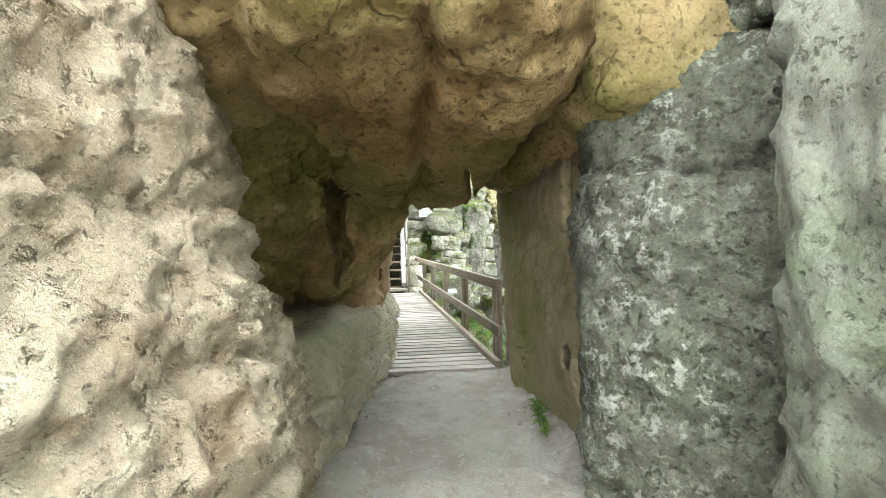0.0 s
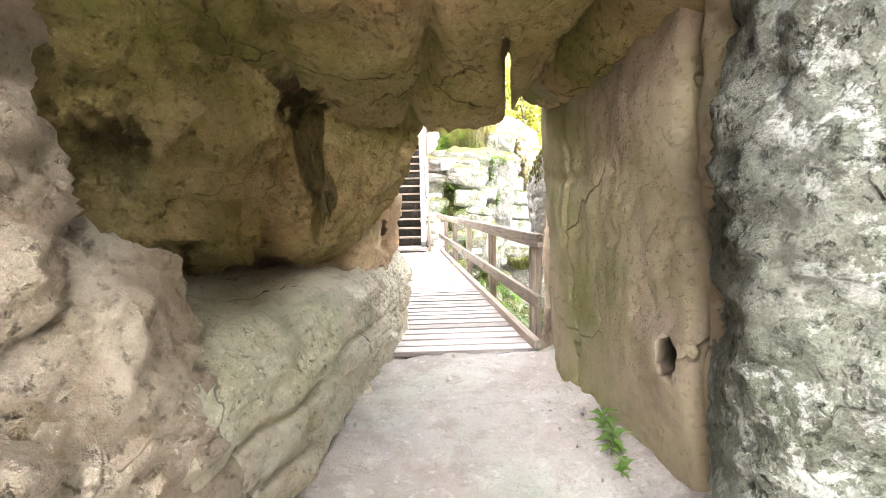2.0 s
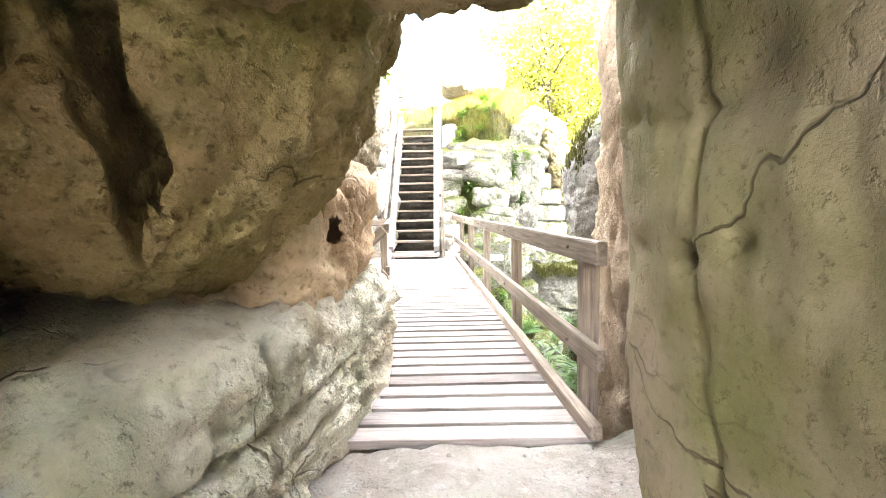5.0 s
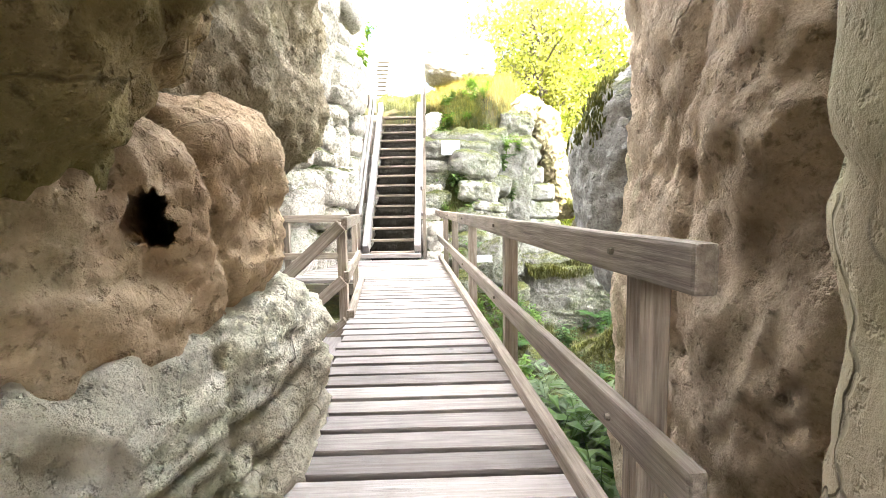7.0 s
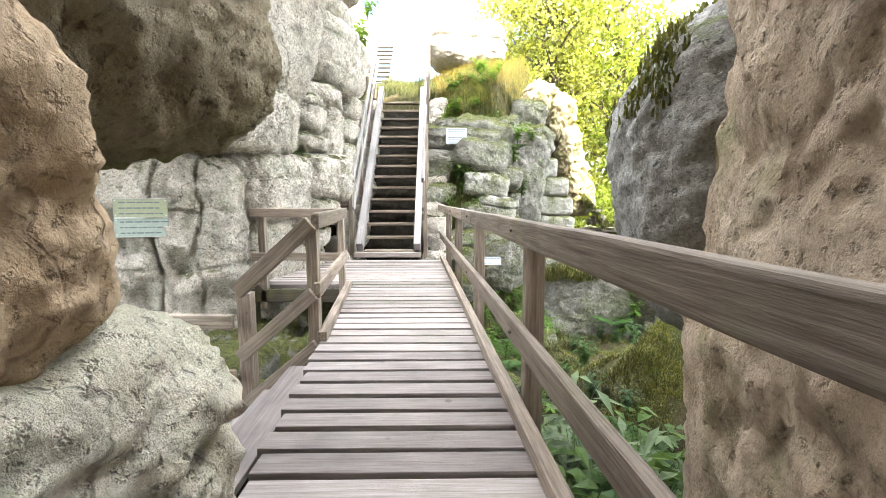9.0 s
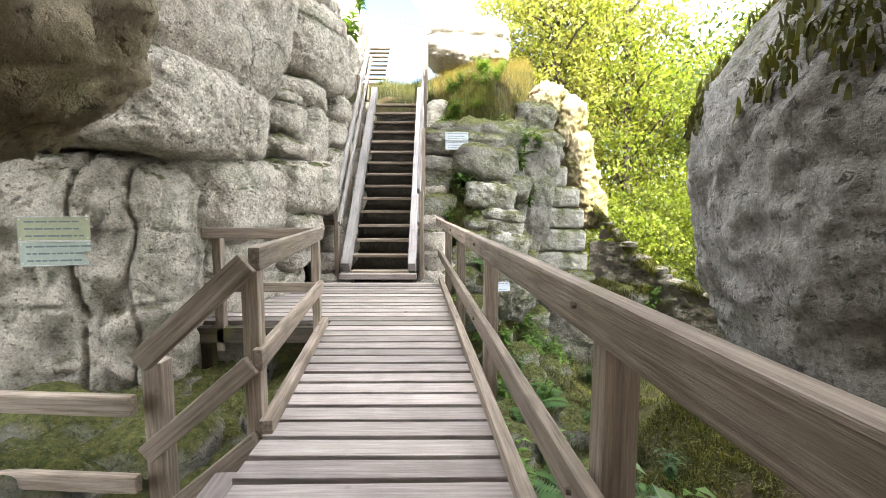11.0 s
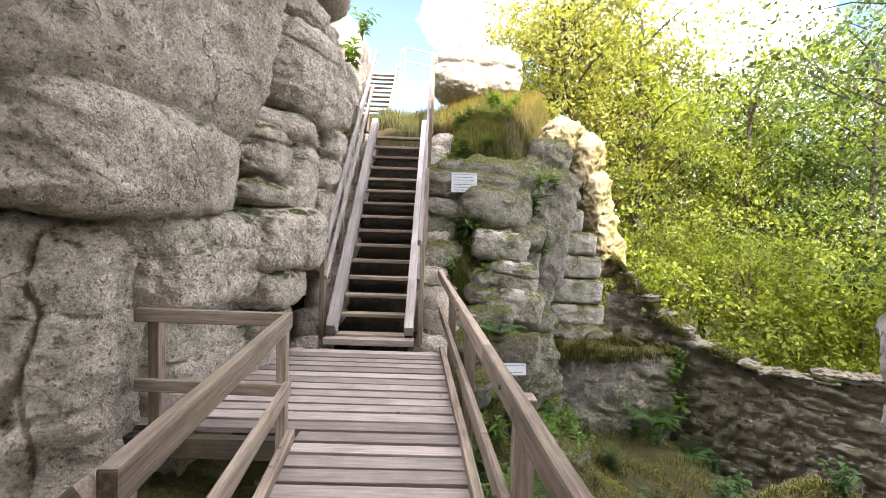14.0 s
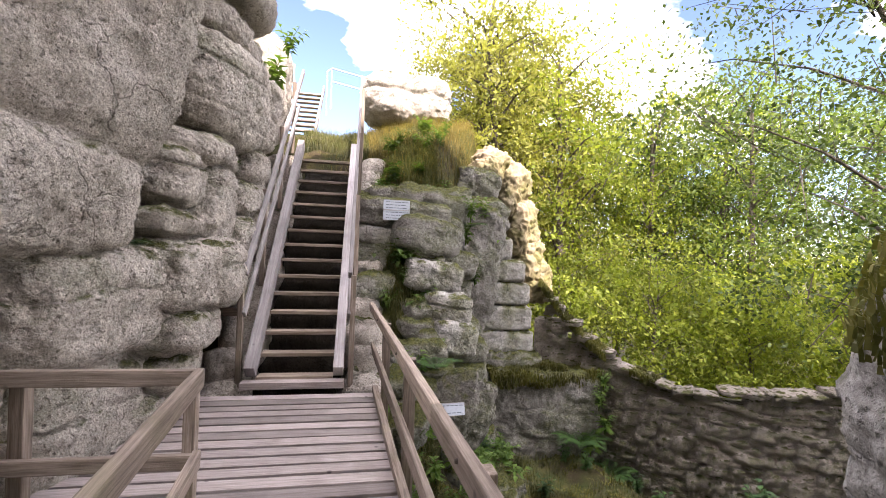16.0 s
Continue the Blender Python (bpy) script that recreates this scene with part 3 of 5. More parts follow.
# ---- rocks beyond the passage ----
rock("brown overhanging cliff beside the boardwalk", (2.72, 6.25, 1.2), (1.35, 1.35, 2.6), (0, 3, -13), 5, 92, ROCK_BROWN, 0.05, 0.07, 0.02, 1.5, crag=0.035, seams=[(1, -0.5, 0.06, 0.06)], name="cliff")
# out of view, added to keep sun off the hill blocks and wall
rock("unseen rock massif by the ravine, added to block the sun", (9.8, 3.6, 5.0), (2.7, 2.2, 7.6), (0, 0, 0), 6, 20, ROCK_GREY, 0.03, 0.1, 0.02, name="cliff")
DARK_BOULDER = rock("dark leaning boulder with moss on its crown", (3.28, 7.93, 1.38), (1.72, 1.08, 1.12), (0, -9, -20), 3.2, 84, ROCK_DARK, 0.05, 0.05, 0.02, 0.8, crag=0.03, seams=[(2, -0.5, 0.06, 0.02)], name="cliff")
rock("dark rock base of the leaning boulder", (3.9, 8.0, -0.7), (1.2, 1.25, 1.6), (0, 0, 0), 3.5, 48, ROCK_DARK, 0.10, 0.08, 0.03, 0.8)


LEFT = dict(group="granite boulders of the cliff")
G = "grey granite boulder with rounded edges stacked in the cliff"


def cliff_block(c, half, rot=(0, 0, 0), p=4.6, n=25, low=0.06, mid=0.05, fine=0.016, seams=(), mat=ROCK_GREY, dents=()):
    return rock(G, c, half, rot, p, n, low=low, mid=mid, fine=fine, scale=min(0.8, max(half)), crag=0.016, seams=seams, dents=dents, mat=mat, **LEFT)


cliff_block((-3.2, 11.6, 4.12), (1.85, 1.3, 1.55), (0, 11, -22), 5.5, 78, low=0.04, mid=0.05, seams=[(2, 0.35, 0.05, 0.02), (0, 0.75, 0.06, 0.02)])
cliff_block((-2.95, 11.4, 2.33), (1.3, 0.98, 0.5), (0, 8, -14), 4.8, 66, mid=0.05, seams=[(0, 0.5, 0.12, 0.025), (0, -0.5, 0.06, 0.02)])
cliff_block((-3.3, 11.48, 0.45), (1.12, 1.05, 1.3), (0, 0, 6), 6, 76, low=0.08, mid=0.1, seams=[(0, 0.3, 0.08, 0.018), (2, 0.55, 0.05, 0.014), (0, 0.75, 0.07, 0.018), (2, -0.15, 0.04, 0.02), (0, -0.45, 0.05, 0.02)],
            dents=[(0.55, -1.0, -0.1, 0.2, 0.14), (0.1, -1.0, -0.55, 0.25, 0.1)])
cliff_block((-2.6, 12.25, 1.37), (0.95, 1.05, 0.5), (0, 3, -6), 5, 66, mid=0.06, seams=[(2, 0.12, 0.03, 0.012)])
cliff_block((-2.8, 12.3, 0.35), (0.95, 1.0, 0.58), (0, 0, -4), 5, 54, mid=0.09, seams=[(0, 0.2, 0.1, 0.03), (0, 0.6, 0.1, 0.03), (2, 0.1, 0.05, 0.02)])
cliff_block((-2.7, 12.3, -0.6), (0.9, 0.9, 0.55), (0, 0, 4), 4.6, 40, mid=0.08)
cliff_block((-2.75, 12.5, 4.3), (1.0, 0.85, 1.7), (0, 8, 10), 4.6, 46, seams=[(2, 0.3, 0.06, 0.02)])
cliff_block((-2.27, 14.1, 3.85), (1.05, 0.95, 0.66), (0, 5, -5), 4.8, 50, seams=[(2, 0.28, 0.04, 0.015), (2, -0.3, 0.03, 0.012)])
cliff_block((-2.38, 13.75, 3.06), (0.95, 0.75, 0.2), (0, 5, 4), 3.4, 34)
cliff_block((-2.25, 13.2, 2.62), (0.66, 0.6, 0.34), (0, 2, 3), 4.2, 38, seams=[(2, 0.1, 0.06, 0.015)])
cliff_block((-2.15, 12.95, 2.1), (0.6, 0.55, 0.15), (0, 5, -4), 3.6, 40)
cliff_block((-1.95, 13.9, 2.36), (0.5, 0.6, 0.52), (0, 4, 8), 4.6, 40, seams=[(2, 0.25, 0.05, 0.015)])
cliff_block((-1.88, 12.98, 1.55), (0.54, 0.6, 0.36), (0, 6, -8), 4.4, 40, mid=0.06)
cliff_block((-1.68, 13.6, 1.52), (0.46, 0.55, 0.42), (0, 4, 6), 4.4, 34, seams=[(2, 0.12, 0.04, 0.015)])
cliff_block((-1.9, 13.05, 0.95), (0.55, 0.58, 0.24), (0, 4, 4), 3.8, 34)
cliff_block((-2.05, 13.1, 0.5), (0.5, 0.55, 0.2), (0, 0, 9), 4, 36)
cliff_block((-2.25, 12.95, 0.05), (0.6, 0.6, 0.32), (0, 0, 0), 4.2, 36)
cliff_block((-1.82, 15.2, 3.12), (0.52, 0.6, 0.3), (0, 6, 4), 4.4, 36)
cliff_block((-1.8, 15.3, 3.75), (0.5, 0.6, 0.32), (0, 8, -6), 4.4, 36)
cliff_block((-1.75, 14.75, 2.55), (0.45, 0.5, 0.26), (0, 5, 0), 4.2, 36)
cliff_block((-1.72, 14.6, 1.98), (0.42, 0.5, 0.3), (0, 3, 5), 4.2, 36)
cliff_block((-1.8, 14.5, 1.35), (0.45, 0.55, 0.3), (0, 5, 6), 4.4, 36)
cliff_block((-2.05, 15.5, 2.6), (0.66, 0.75, 0.5), (0, 4, 4), 4.5)
cliff_block((-2.0, 16.5, 4.4), (0.68, 0.8, 0.5), (0, 8, 6), 4.2, 36)
cliff_block((-2.55, 14.35, 4.78), (1.2, 1.0, 0.28), (0, 6, 0), 3.8, 34)
cliff_block((-2.45, 14.2, 5.4), (1.3, 1.0, 0.34), (0, 4, 0), 3.8, 34)
cliff_block((-2.6, 13.9, 6.1), (1.35, 1.0, 0.4), (0, 3, 0), 4, 36)
cliff_block((-2.2, 17.6, 5.3), (0.75, 0.8, 0.7), (0, 0, 0), 4.2, 36)
cliff_block((-2.6, 19.2, 6.2), (0.85, 0.9, 0.8), (0, 10, 0), 4)
cliff_block((-3.4, 21.5, 7.2), (1.0, 1.2, 1.0), (0, 0, 0), 4)
# boulder rows added beside both stringers to keep light from under the stairs
for k in range(13):
    z = -0.12 + 1.04 * 0.3 * k
    cliff_block((-1.5 - 0.12 * math.sin(k * 2.1), 14.05 + 0.3 * k, z - 0.25), (0.32, 0.36, 0.45), (10 * math.sin(k), 0, 40 * k), 3.4, 14)
    cliff_block((0.34 + 0.08 * math.sin(k * 1.7), 14.15 + 0.3 * k, z - 0.2), (0.3, 0.36, 0.45), (10 * math.cos(k), 0, 30 * k), 3.4, 14)
for k in range(12):
    cliff_block((-1.9 + 0.09 * k + 0.12 * math.sin(k * 5), 9.2 + 0.3 * (k % 5), -0.75 + 0.05 * math.sin(k)), (0.26, 0.3, 0.2), (10 * k, 12 * k, 40 * k), 3.2, 14, mid=0.05, mat=ROCK_MOSSY)
for k in range(11):
    cliff_block((-1.6 - 0.2 * k, 9.5 + 0.45 * math.sin(k * 2.3), -0.72 + 0.1 * math.cos(k * 3)), (0.4, 0.4, 0.34), (12 * k, 15 * k, 50 * k), 3.6, 16, mid=0.08, mat=ROCK_MOSSY)
    cliff_block((-1.3 - 0.2 * k, 9.0 + 0.3 * math.cos(k * 1.9), -0.86 + 0.08 * math.sin(k * 2)), (0.3, 0.32, 0.24), (25 * k, 10 * k, 70 * k), 3.4, 14, mid=0.07, mat=ROCK_MOSSY)
for k in range(12):
    cliff_block((-1.6 - 0.19 * k, 8.3 + 0.3 * math.sin(k * 2.7), -0.9 + 0.07 * math.cos(k * 3)), (0.3, 0.32, 0.22), (20 * k, 14 * k, 65 * k), 3.4, 14, mid=0.07, mat=ROCK_MOSSY)
for x, z, w, h in ((-3.9, -0.95, 0.9, 0.45), (-2.9, -0.85, 0.75, 0.4), (-2.15, -0.95, 0.6, 0.35)):
    cliff_block((x, 10.75, z), (w, 0.75, h), (8, 0, 9 * x), 3.8, 36, low=0.1, mid=0.09, mat=ROCK_MOSSY)
rock("grey granite cliff mass behind the boulders", (-5.9, 14.6, 2.5), (2.1, 5.0, 4.4), (0, 0, -4), 4, 30, ROCK_GREY, 0.08, 0.1, 0.02, name="cliff")

ROCK_HILL = rock_material("lichened_hill_granite", (0.46, 0.44, 0.40), (0.33, 0.315, 0.28), (0.13, 0.12, 0.09), (0.15, 0.17, 0.06), 0.25, 0.35, 0.45, moss=0.5, crack=0.5, relief=0.9)
H = "mossy granite block set in the grassy hill"
def slab(c, half, rot=(0, 0, 0), p=5.5, n=28, low=0.05, mid=0.045, seams=(), mat=ROCK_MOSSY):
    return rock(H, c, half, rot, p, n, mat, low, mid, 0.016, 0.6, seams, crag=0.02, group="mossy rocks of the hill")


slab((0.95, 15.98, 2.5), (0.86, 0.5, 0.28), (0, 4, 3))
slab((0.92, 16.02, 2.05), (0.9, 0.52, 0.2), (0, 7, 4), 4.6, mat=ROCK_HILL)
slab((0.75, 15.9, 1.4), (0.75, 0.5, 0.5), (-20, 3, 0), 4)
slab((1.43, 15.36, 1.43), (0.5, 0.46, 0.26), (0, 8, 4), mat=ROCK_HILL)
slab((1.67, 15.12, 0.93), (0.4, 0.45, 0.24), (0, 6, -3), seams=[(2, 0.05, 0.05, 0.012)], mat=ROCK_HILL)
slab((1.72, 14.92, 0.48), (0.38, 0.45, 0.27), (0, 12, 6), mat=ROCK_HILL)
slab((2.3, 17.2, 1.5), (0.9, 0.6, 1.5), (0, 8, 0), 4, 40, 0.1, 0.1)
for x, z, w, h, turn in ((2.94, 2.0, 0.66, 0.29, 5), (3.15, 1.49, 0.8, 0.26, -2), (3.28, 0.97, 0.78, 0.27, 3), (3.36, 0.42, 0.78, 0.28, -1), (3.46, -0.11, 0.72, 0.25, 2)):
    slab((x, 17.75, z), (w, 0.6, h), (0, 1.5, turn), 7, 34, 0.03, 0.03, mat=ROCK_HILL)
slab((2.95, 17.7, 2.72), (0.6, 0.55, 0.38), (0, 6, 10), 4, 34, 0.1, 0.08)
slab((2.85, 17.9, 3.45), (0.5, 0.5, 0.4), (0, 12, 0), 3.8, 34, 0.1, 0.08)
slab((1.9, 16.7, 2.85), (0.5, 0.5, 0.3), (0, -6, 14), 4, 30, 0.1, 0.08)
slab((3.4, 17.75, -1.0), (1.0, 0.75, 0.72), (0, 4, 0), 4.5, 40, 0.1, 0.1)
for x, z, w, h, tip in ((3.8, 3.4, 0.42, 0.7, 12), (4.05, 2.5, 0.42, 0.72, -4), (4.25, 1.75, 0.38, 0.6, 10), (4.5, 1.2, 0.34, 0.5, 18), (3.4, 3.95, 0.5, 0.45, 24)):
    rock("sunlit craggy rock at the hill's edge", (x, 18.35, z), (w, 0.6, h), (0, tip, 12), 3.6, 36, ROCK_WALL, 0.14, 0.1, 0.03, 0.5, crag=0.08, cuts=6)
rock("sunlit dome-shaped boulder on the hilltop", (1.3, 20.2, 6.0), (1.25, 1.0, 0.72), (0, 3, 0), 3.2, 48, ROCK_GREY, 0.08, 0.08, 0.02, 0.8, seams=[(2, 0.15, 0.08, 0.05)])
rock("pale pointed rock beside the boardwalk", (1.5, 12.95, 0.0), (0.32, 0.3, 0.44), (0, 14, 20), 3.6, 32, ROCK_MOSSY, 0.14, 0.06, 0.02, 0.5, cuts=6)
rock("weathered masonry face below the hill with moss over its top", (4.3, 17.25, -1.9), (1.3, 0.6, 1.25), (0, 3, -10), 8, 60, ROCK_MOSSY, 0.05, 0.06, 0.02, 0.6, crag=0.06, seams=[(2, 0.4, 0.04, 0.02), (2, -0.2, 0.05, 0.02), (0, 0.3, 0.04, 0.02)])
rs = np.random.RandomState(6)
for k in range(54):
    y = rs.uniform(13.9, 16.5)
    x = rs.uniform(0.25, min(3.3, 0.5 + 0.72 * (y - 13.0)))
    r = rs.uniform(0.12, 0.42) if k % 3 else rs.uniform(0.3, 0.5)
    z = float(ground_height(np.array([x]), np.array([y]))[0])
    rock("lichen-flecked stone bedded in the mossy hill", (x, y, z + 0.1 * r), (r * rs.uniform(1.0, 1.6), r, r * rs.uniform(0.5, 0.8)), (rs.uniform(-10, 20), rs.uniform(-5, 14), rs.uniform(-25, 25)), 4, 12,
         ROCK_MOSSY, 0.1, 0.06, 0.02, 0.35, name="stone", group="stones of the hill", category="stone")
rs = np.random.RandomState(5)
for k in range(70):
    y = rs.uniform(8.5, 15.0)
    x = rs.uniform(0.75, 2.6) if k % 4 else rs.uniform(-2.0, -0.9)
    if x < 0:
        y = rs.uniform(8.9, 12.5)
    r = rs.uniform(0.1, 0.32)
    z = float(ground_height(np.array([x]), np.array([y]))[0])
    rock("weathered lichen-flecked stone among the rubble under the boardwalk", (x, y, z + 0.15 * r), (r * rs.uniform(0.8, 1.4), r, r * rs.uniform(0.5, 0.9)), tuple(rs.uniform(-25, 25, 3)), 3.4, 11,
         ROCK_MOSSY, 0.12, 0.05, 0.02, 0.3, name="stone", group="rubble beside the boardwalk", category="stone")


PEBBLE = rock_material("pebble_stone", (0.384, 0.353, 0.31), (0.298, 0.267, 0.229), (0.217, 0.186, 0.155), speckle=0.2)


# ---- the ruined wall ----
WALL_LINE = [(4.5, 17.75, 1.2), (4.95, 17.45, 0.5), (5.35, 17.1, 0.0), (5.75, 16.5, -0.4), (6.1, 16.0, -0.6), (6.45, 15.6, -0.72), (7.1, 15.1, -0.7), (8.1, 14.6, -0.52), (10.5, 13.6, -0.3)]


def wall_at(s):
    """The wall's top line at s metres along it: the place and the way it runs."""
    for a, b in zip(WALL_LINE, WALL_LINE[1:]):
        d = Vector(b) - Vector(a)
        flat = Vector((d.x, d.y, 0)).length
        if s <= flat or b == WALL_LINE[-1]:
            return Vector(a) + d * (s / flat), Vector((d.x, d.y, 0)).normalized()
        s -= flat


wall = empty("ruined_wall", pose(6.5, 16, -2), "crumbling ruined stone wall with moss along its top", "wall")
length = sum(math.hypot(b[0] - a[0], b[1] - a[1]) for a, b in zip(WALL_LINE, WALL_LINE[1:]))
for a, b in zip(WALL_LINE, WALL_LINE[1:]):
    d = Vector((b[0] - a[0], b[1] - a[1], 0)).normalized()
    out = Vector((-d.y, d.x, 0)) * 0.19
    lo = min(a[2], b[2]) - 0.16
    beam("core", (a[0] + out.x - d.x * 0.1, a[1] + out.y - d.y * 0.1, lo - 1.6), (b[0] + out.x + d.x * 0.1, b[1] + out.y + d.y * 0.1, lo - 1.6), 0.5, 3.2, MASONRY, wall, "", 0.03)
stone_meshes = []
for k in range(8):
    q, faces = cube_shell(3)
    rr = np.random.RandomState(40 + k)
    d = q / ((np.abs(q) ** 9).sum(1) ** (1 / 9))[:, None]
    stone_meshes.append(mesh_from("stone", d * 0.5 + rr.normal(size=d.shape) * 0.075, faces, MASONRY))
rs = np.random.RandomState(9)
count, row, z = 0, 0, 0.05
while z > -2.3:
    high = rs.uniform(0.11, 0.24)
    s = rs.uniform(0, 0.2)
    while s < length - 0.2:
        wide = rs.uniform(0.14, 0.5)
        c, way = wall_at(min(s + wide / 2, length))
        m = Matrix.Translation(c + Vector((way.y, -way.x, 0)) * rs.uniform(-0.08, 0.05) + Vector((0, 0, z - high / 2 + rs.uniform(-0.06, 0.06))))
        m = m @ Matrix.Rotation(math.atan2(way.y, way.x) + rs.uniform(-0.08, 0.08), 4, "Z") @ Matrix.Rotation(rs.uniform(-0.22, 0.22), 4, "Y") @ Matrix.Diagonal((wide - 0.005, 0.30 if row else 0.55, high * rs.uniform(0.7, 1.25), 1))
        if count < 300:
            part("stone", stone_meshes[count % 8], MASONRY, wall, "", wall.matrix_basis.inverted() @ m)
        count += 1
        s += wide
    z -= high
    row += 1

# ---- boardwalk ----
deck = empty("boardwalk", pose(0, 0, 0), "weathered grey plank boardwalk over a ravine", "boardwalk")


def right_edge(y):
    return 0.95 - 0.0655 * (y - 5.4)


def left_edge(y):
    return -0.34 - 0.092 * (y - 6.5) if y < 11.0 else -2.25


PITCH = 0.185
planks = []
y = 5.42
k = 0
while y < 13.55:
    a, b = left_edge(y), right_edge(y) + 0.02
    if y < 6.6:
        a = -0.55
    a += random.uniform(-0.03, 0.02)
    m, length = along((a, y + PITCH / 2, -0.02), (b, y + PITCH / 2 + random.uniform(-0.006, 0.006), -0.02))
    planks.append((m, length))
    y += PITCH
    k += 1
for m, length in planks:
    bm = bmesh.new()
    box_bm(bm, Matrix(), (length, PITCH - random.uniform(0.03, 0.05), 0.05), 0.005)
    tilt = Euler((random.uniform(-0.012, 0.012), random.uniform(-0.003, 0.003), random.uniform(-0.003, 0.003))).to_matrix().to_4x4()
    part("plank", bm, WOOD_DECK, deck, "", m @ tilt @ Matrix.Translation((0, 0, random.uniform(-0.003, 0.003))))
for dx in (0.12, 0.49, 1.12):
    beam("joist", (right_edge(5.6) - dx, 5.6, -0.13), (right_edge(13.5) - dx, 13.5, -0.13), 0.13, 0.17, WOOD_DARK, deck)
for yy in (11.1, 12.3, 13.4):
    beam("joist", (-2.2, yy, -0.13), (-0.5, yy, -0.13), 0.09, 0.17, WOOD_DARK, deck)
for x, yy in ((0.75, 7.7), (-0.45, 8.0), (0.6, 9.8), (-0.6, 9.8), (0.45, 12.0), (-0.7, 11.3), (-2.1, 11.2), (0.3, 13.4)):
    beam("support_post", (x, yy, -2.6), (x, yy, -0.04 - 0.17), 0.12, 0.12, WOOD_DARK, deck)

# the railing on the ravine side
rail_r = empty("railing", pose(0.9, 5.4, 0), "weathered timber railing along the ravine side of the boardwalk", "railing")


def rail_x(y):
    return 0.955 - 0.0575 * (y - 5.4)


beam("top_rail", (rail_x(5.4), 5.4, 0.965), (rail_x(10.2), 10.2, 0.965), 0.062, 0.125, WOOD_RAIL, rail_r, "", 0.014, 0.004)
beam("top_rail", (rail_x(10.2), 10.2, 0.965), (rail_x(14.95), 14.95, 0.965), 0.062, 0.125, WOOD_RAIL, rail_r, "", 0.014, 0.004)
beam("mid_rail", (rail_x(5.4), 5.4, 0.42), (rail_x(10.2), 10.2, 0.42), 0.05, 0.12, WOOD_RAIL, rail_r, "", 0.01, 0.004)
beam("mid_rail", (rail_x(10.2), 10.2, 0.42), (rail_x(14.95), 14.95, 0.42), 0.05, 0.12, WOOD_RAIL, rail_r, "", 0.01, 0.004)
beam("kerb_board", (rail_x(5.4) - 0.02, 5.4, 0.045), (rail_x(13.6) - 0.02, 13.6, 0.045), 0.07, 0.08, WOOD_RAIL, rail_r, "", 0.008, 0.004)
for yy in (5.8, 7.7, 9.65, 11.6, 13.4, 14.85):
    beam("post", (rail_x(yy) + 0.09, yy, -0.45), (rail_x(yy) + 0.09, yy, 0.93), 0.1, 0.1, WOOD_RAIL, rail_r, "", 0.008)

for yy in (5.8, 7.7, 9.65, 11.6, 13.4):
    for z in (0.97, 0.42):
        bm = bmesh.new()
        bmesh.ops.create_cone(bm, cap_ends=True, segments=8, radius1=0.013, radius2=0.010, depth=0.014)
        part("bolt", bm, WOOD_DARK, rail_r, "rusty bolt head", rail_r.matrix_basis.inverted() @ pose(rail_x(yy) - 0.036, yy, z, 0, -90, 0))

# the railing of the landing and of the steps going down
rail_l = empty("railing", pose(-0.8, 11, 0), "weathered timber railing round the landing and down the side steps", "railing")
A, B, C, D = (-0.8, 11.0), (-0.55, 8.78), (-1.2, 8.82), (-2.02, 11.03)
beam("top_rail", (*A, 0.965), (*B, 0.965), 0.062, 0.125, WOOD_RAIL, rail_l, "", 0.012, 0.003)
beam("top_rail", (*D, 0.965), (A[0] - 0.03, A[1], 0.965), 0.055, 0.11, WOOD_RAIL, rail_l, "", 0.012, 0.003)
beam("top_rail", (B[0] - 0.03, B[1], 0.95), (*C, 0.40), 0.062, 0.125, WOOD_RAIL, rail_l, "", 0.012, 0.003)
beam("mid_rail", (*A, 0.42), (*B, 0.42), 0.05, 0.12, WOOD_RAIL, rail_l, "", 0.01, 0.003)
beam("mid_rail", (*D, 0.40), (A[0] - 0.03, A[1], 0.40), 0.05, 0.1, WOOD_RAIL, rail_l, "", 0.01, 0.003)
beam("mid_rail", (B[0] - 0.03, B[1], 0.40), (*C, -0.13), 0.05, 0.11, WOOD_RAIL, rail_l, "", 0.01, 0.003)
beam("kerb_board", (A[0] + 0.03, A[1], 0.045), (B[0] + 0.03, B[1], 0.045), 0.07, 0.08, WOOD_RAIL, rail_l, "", 0.008, 0.003)
beam("stringer", (B[0] + 0.02, B[1], -0.06), (C[0], C[1], -0.62), 0.06, 0.2, WOOD_RAIL, rail_l, "", 0.008, 0.003)
beam("top_rail", (C[0] - 0.03, C[1] - 0.03, 0.17), (-3.4, 8.95, 0.17), 0.062, 0.11, WOOD_RAIL, rail_l, "", 0.012, 0.003)
beam("mid_rail", (C[0] - 0.03, C[1] - 0.03, -0.28), (-3.4, 8.95, -0.28), 0.05, 0.1, WOOD_RAIL, rail_l, "", 0.012, 0.003)
for (x, yy), lo, hi, w in (((A[0] - 0.07, A[1] + 0.07), -0.3, 0.92, 0.08), ((B[0] - 0.05, B[1] + 0.09), -0.6, 0.93, 0.09), ((C[0] + 0.03, C[1] + 0.09), -1.1, 0.38, 0.11), ((D[0] + 0.12, D[1] + 0.07), -0.3, 1.0, 0.09)):
    beam("post", (x, yy, lo), (x, yy, hi), w, w, WOOD_RAIL, rail_l, "", 0.008)

# steps going down to the side
steps = empty("side_steps", pose(-0.6, 7.8, 0), "short weathered timber steps leading down from the boardwalk", "steps")
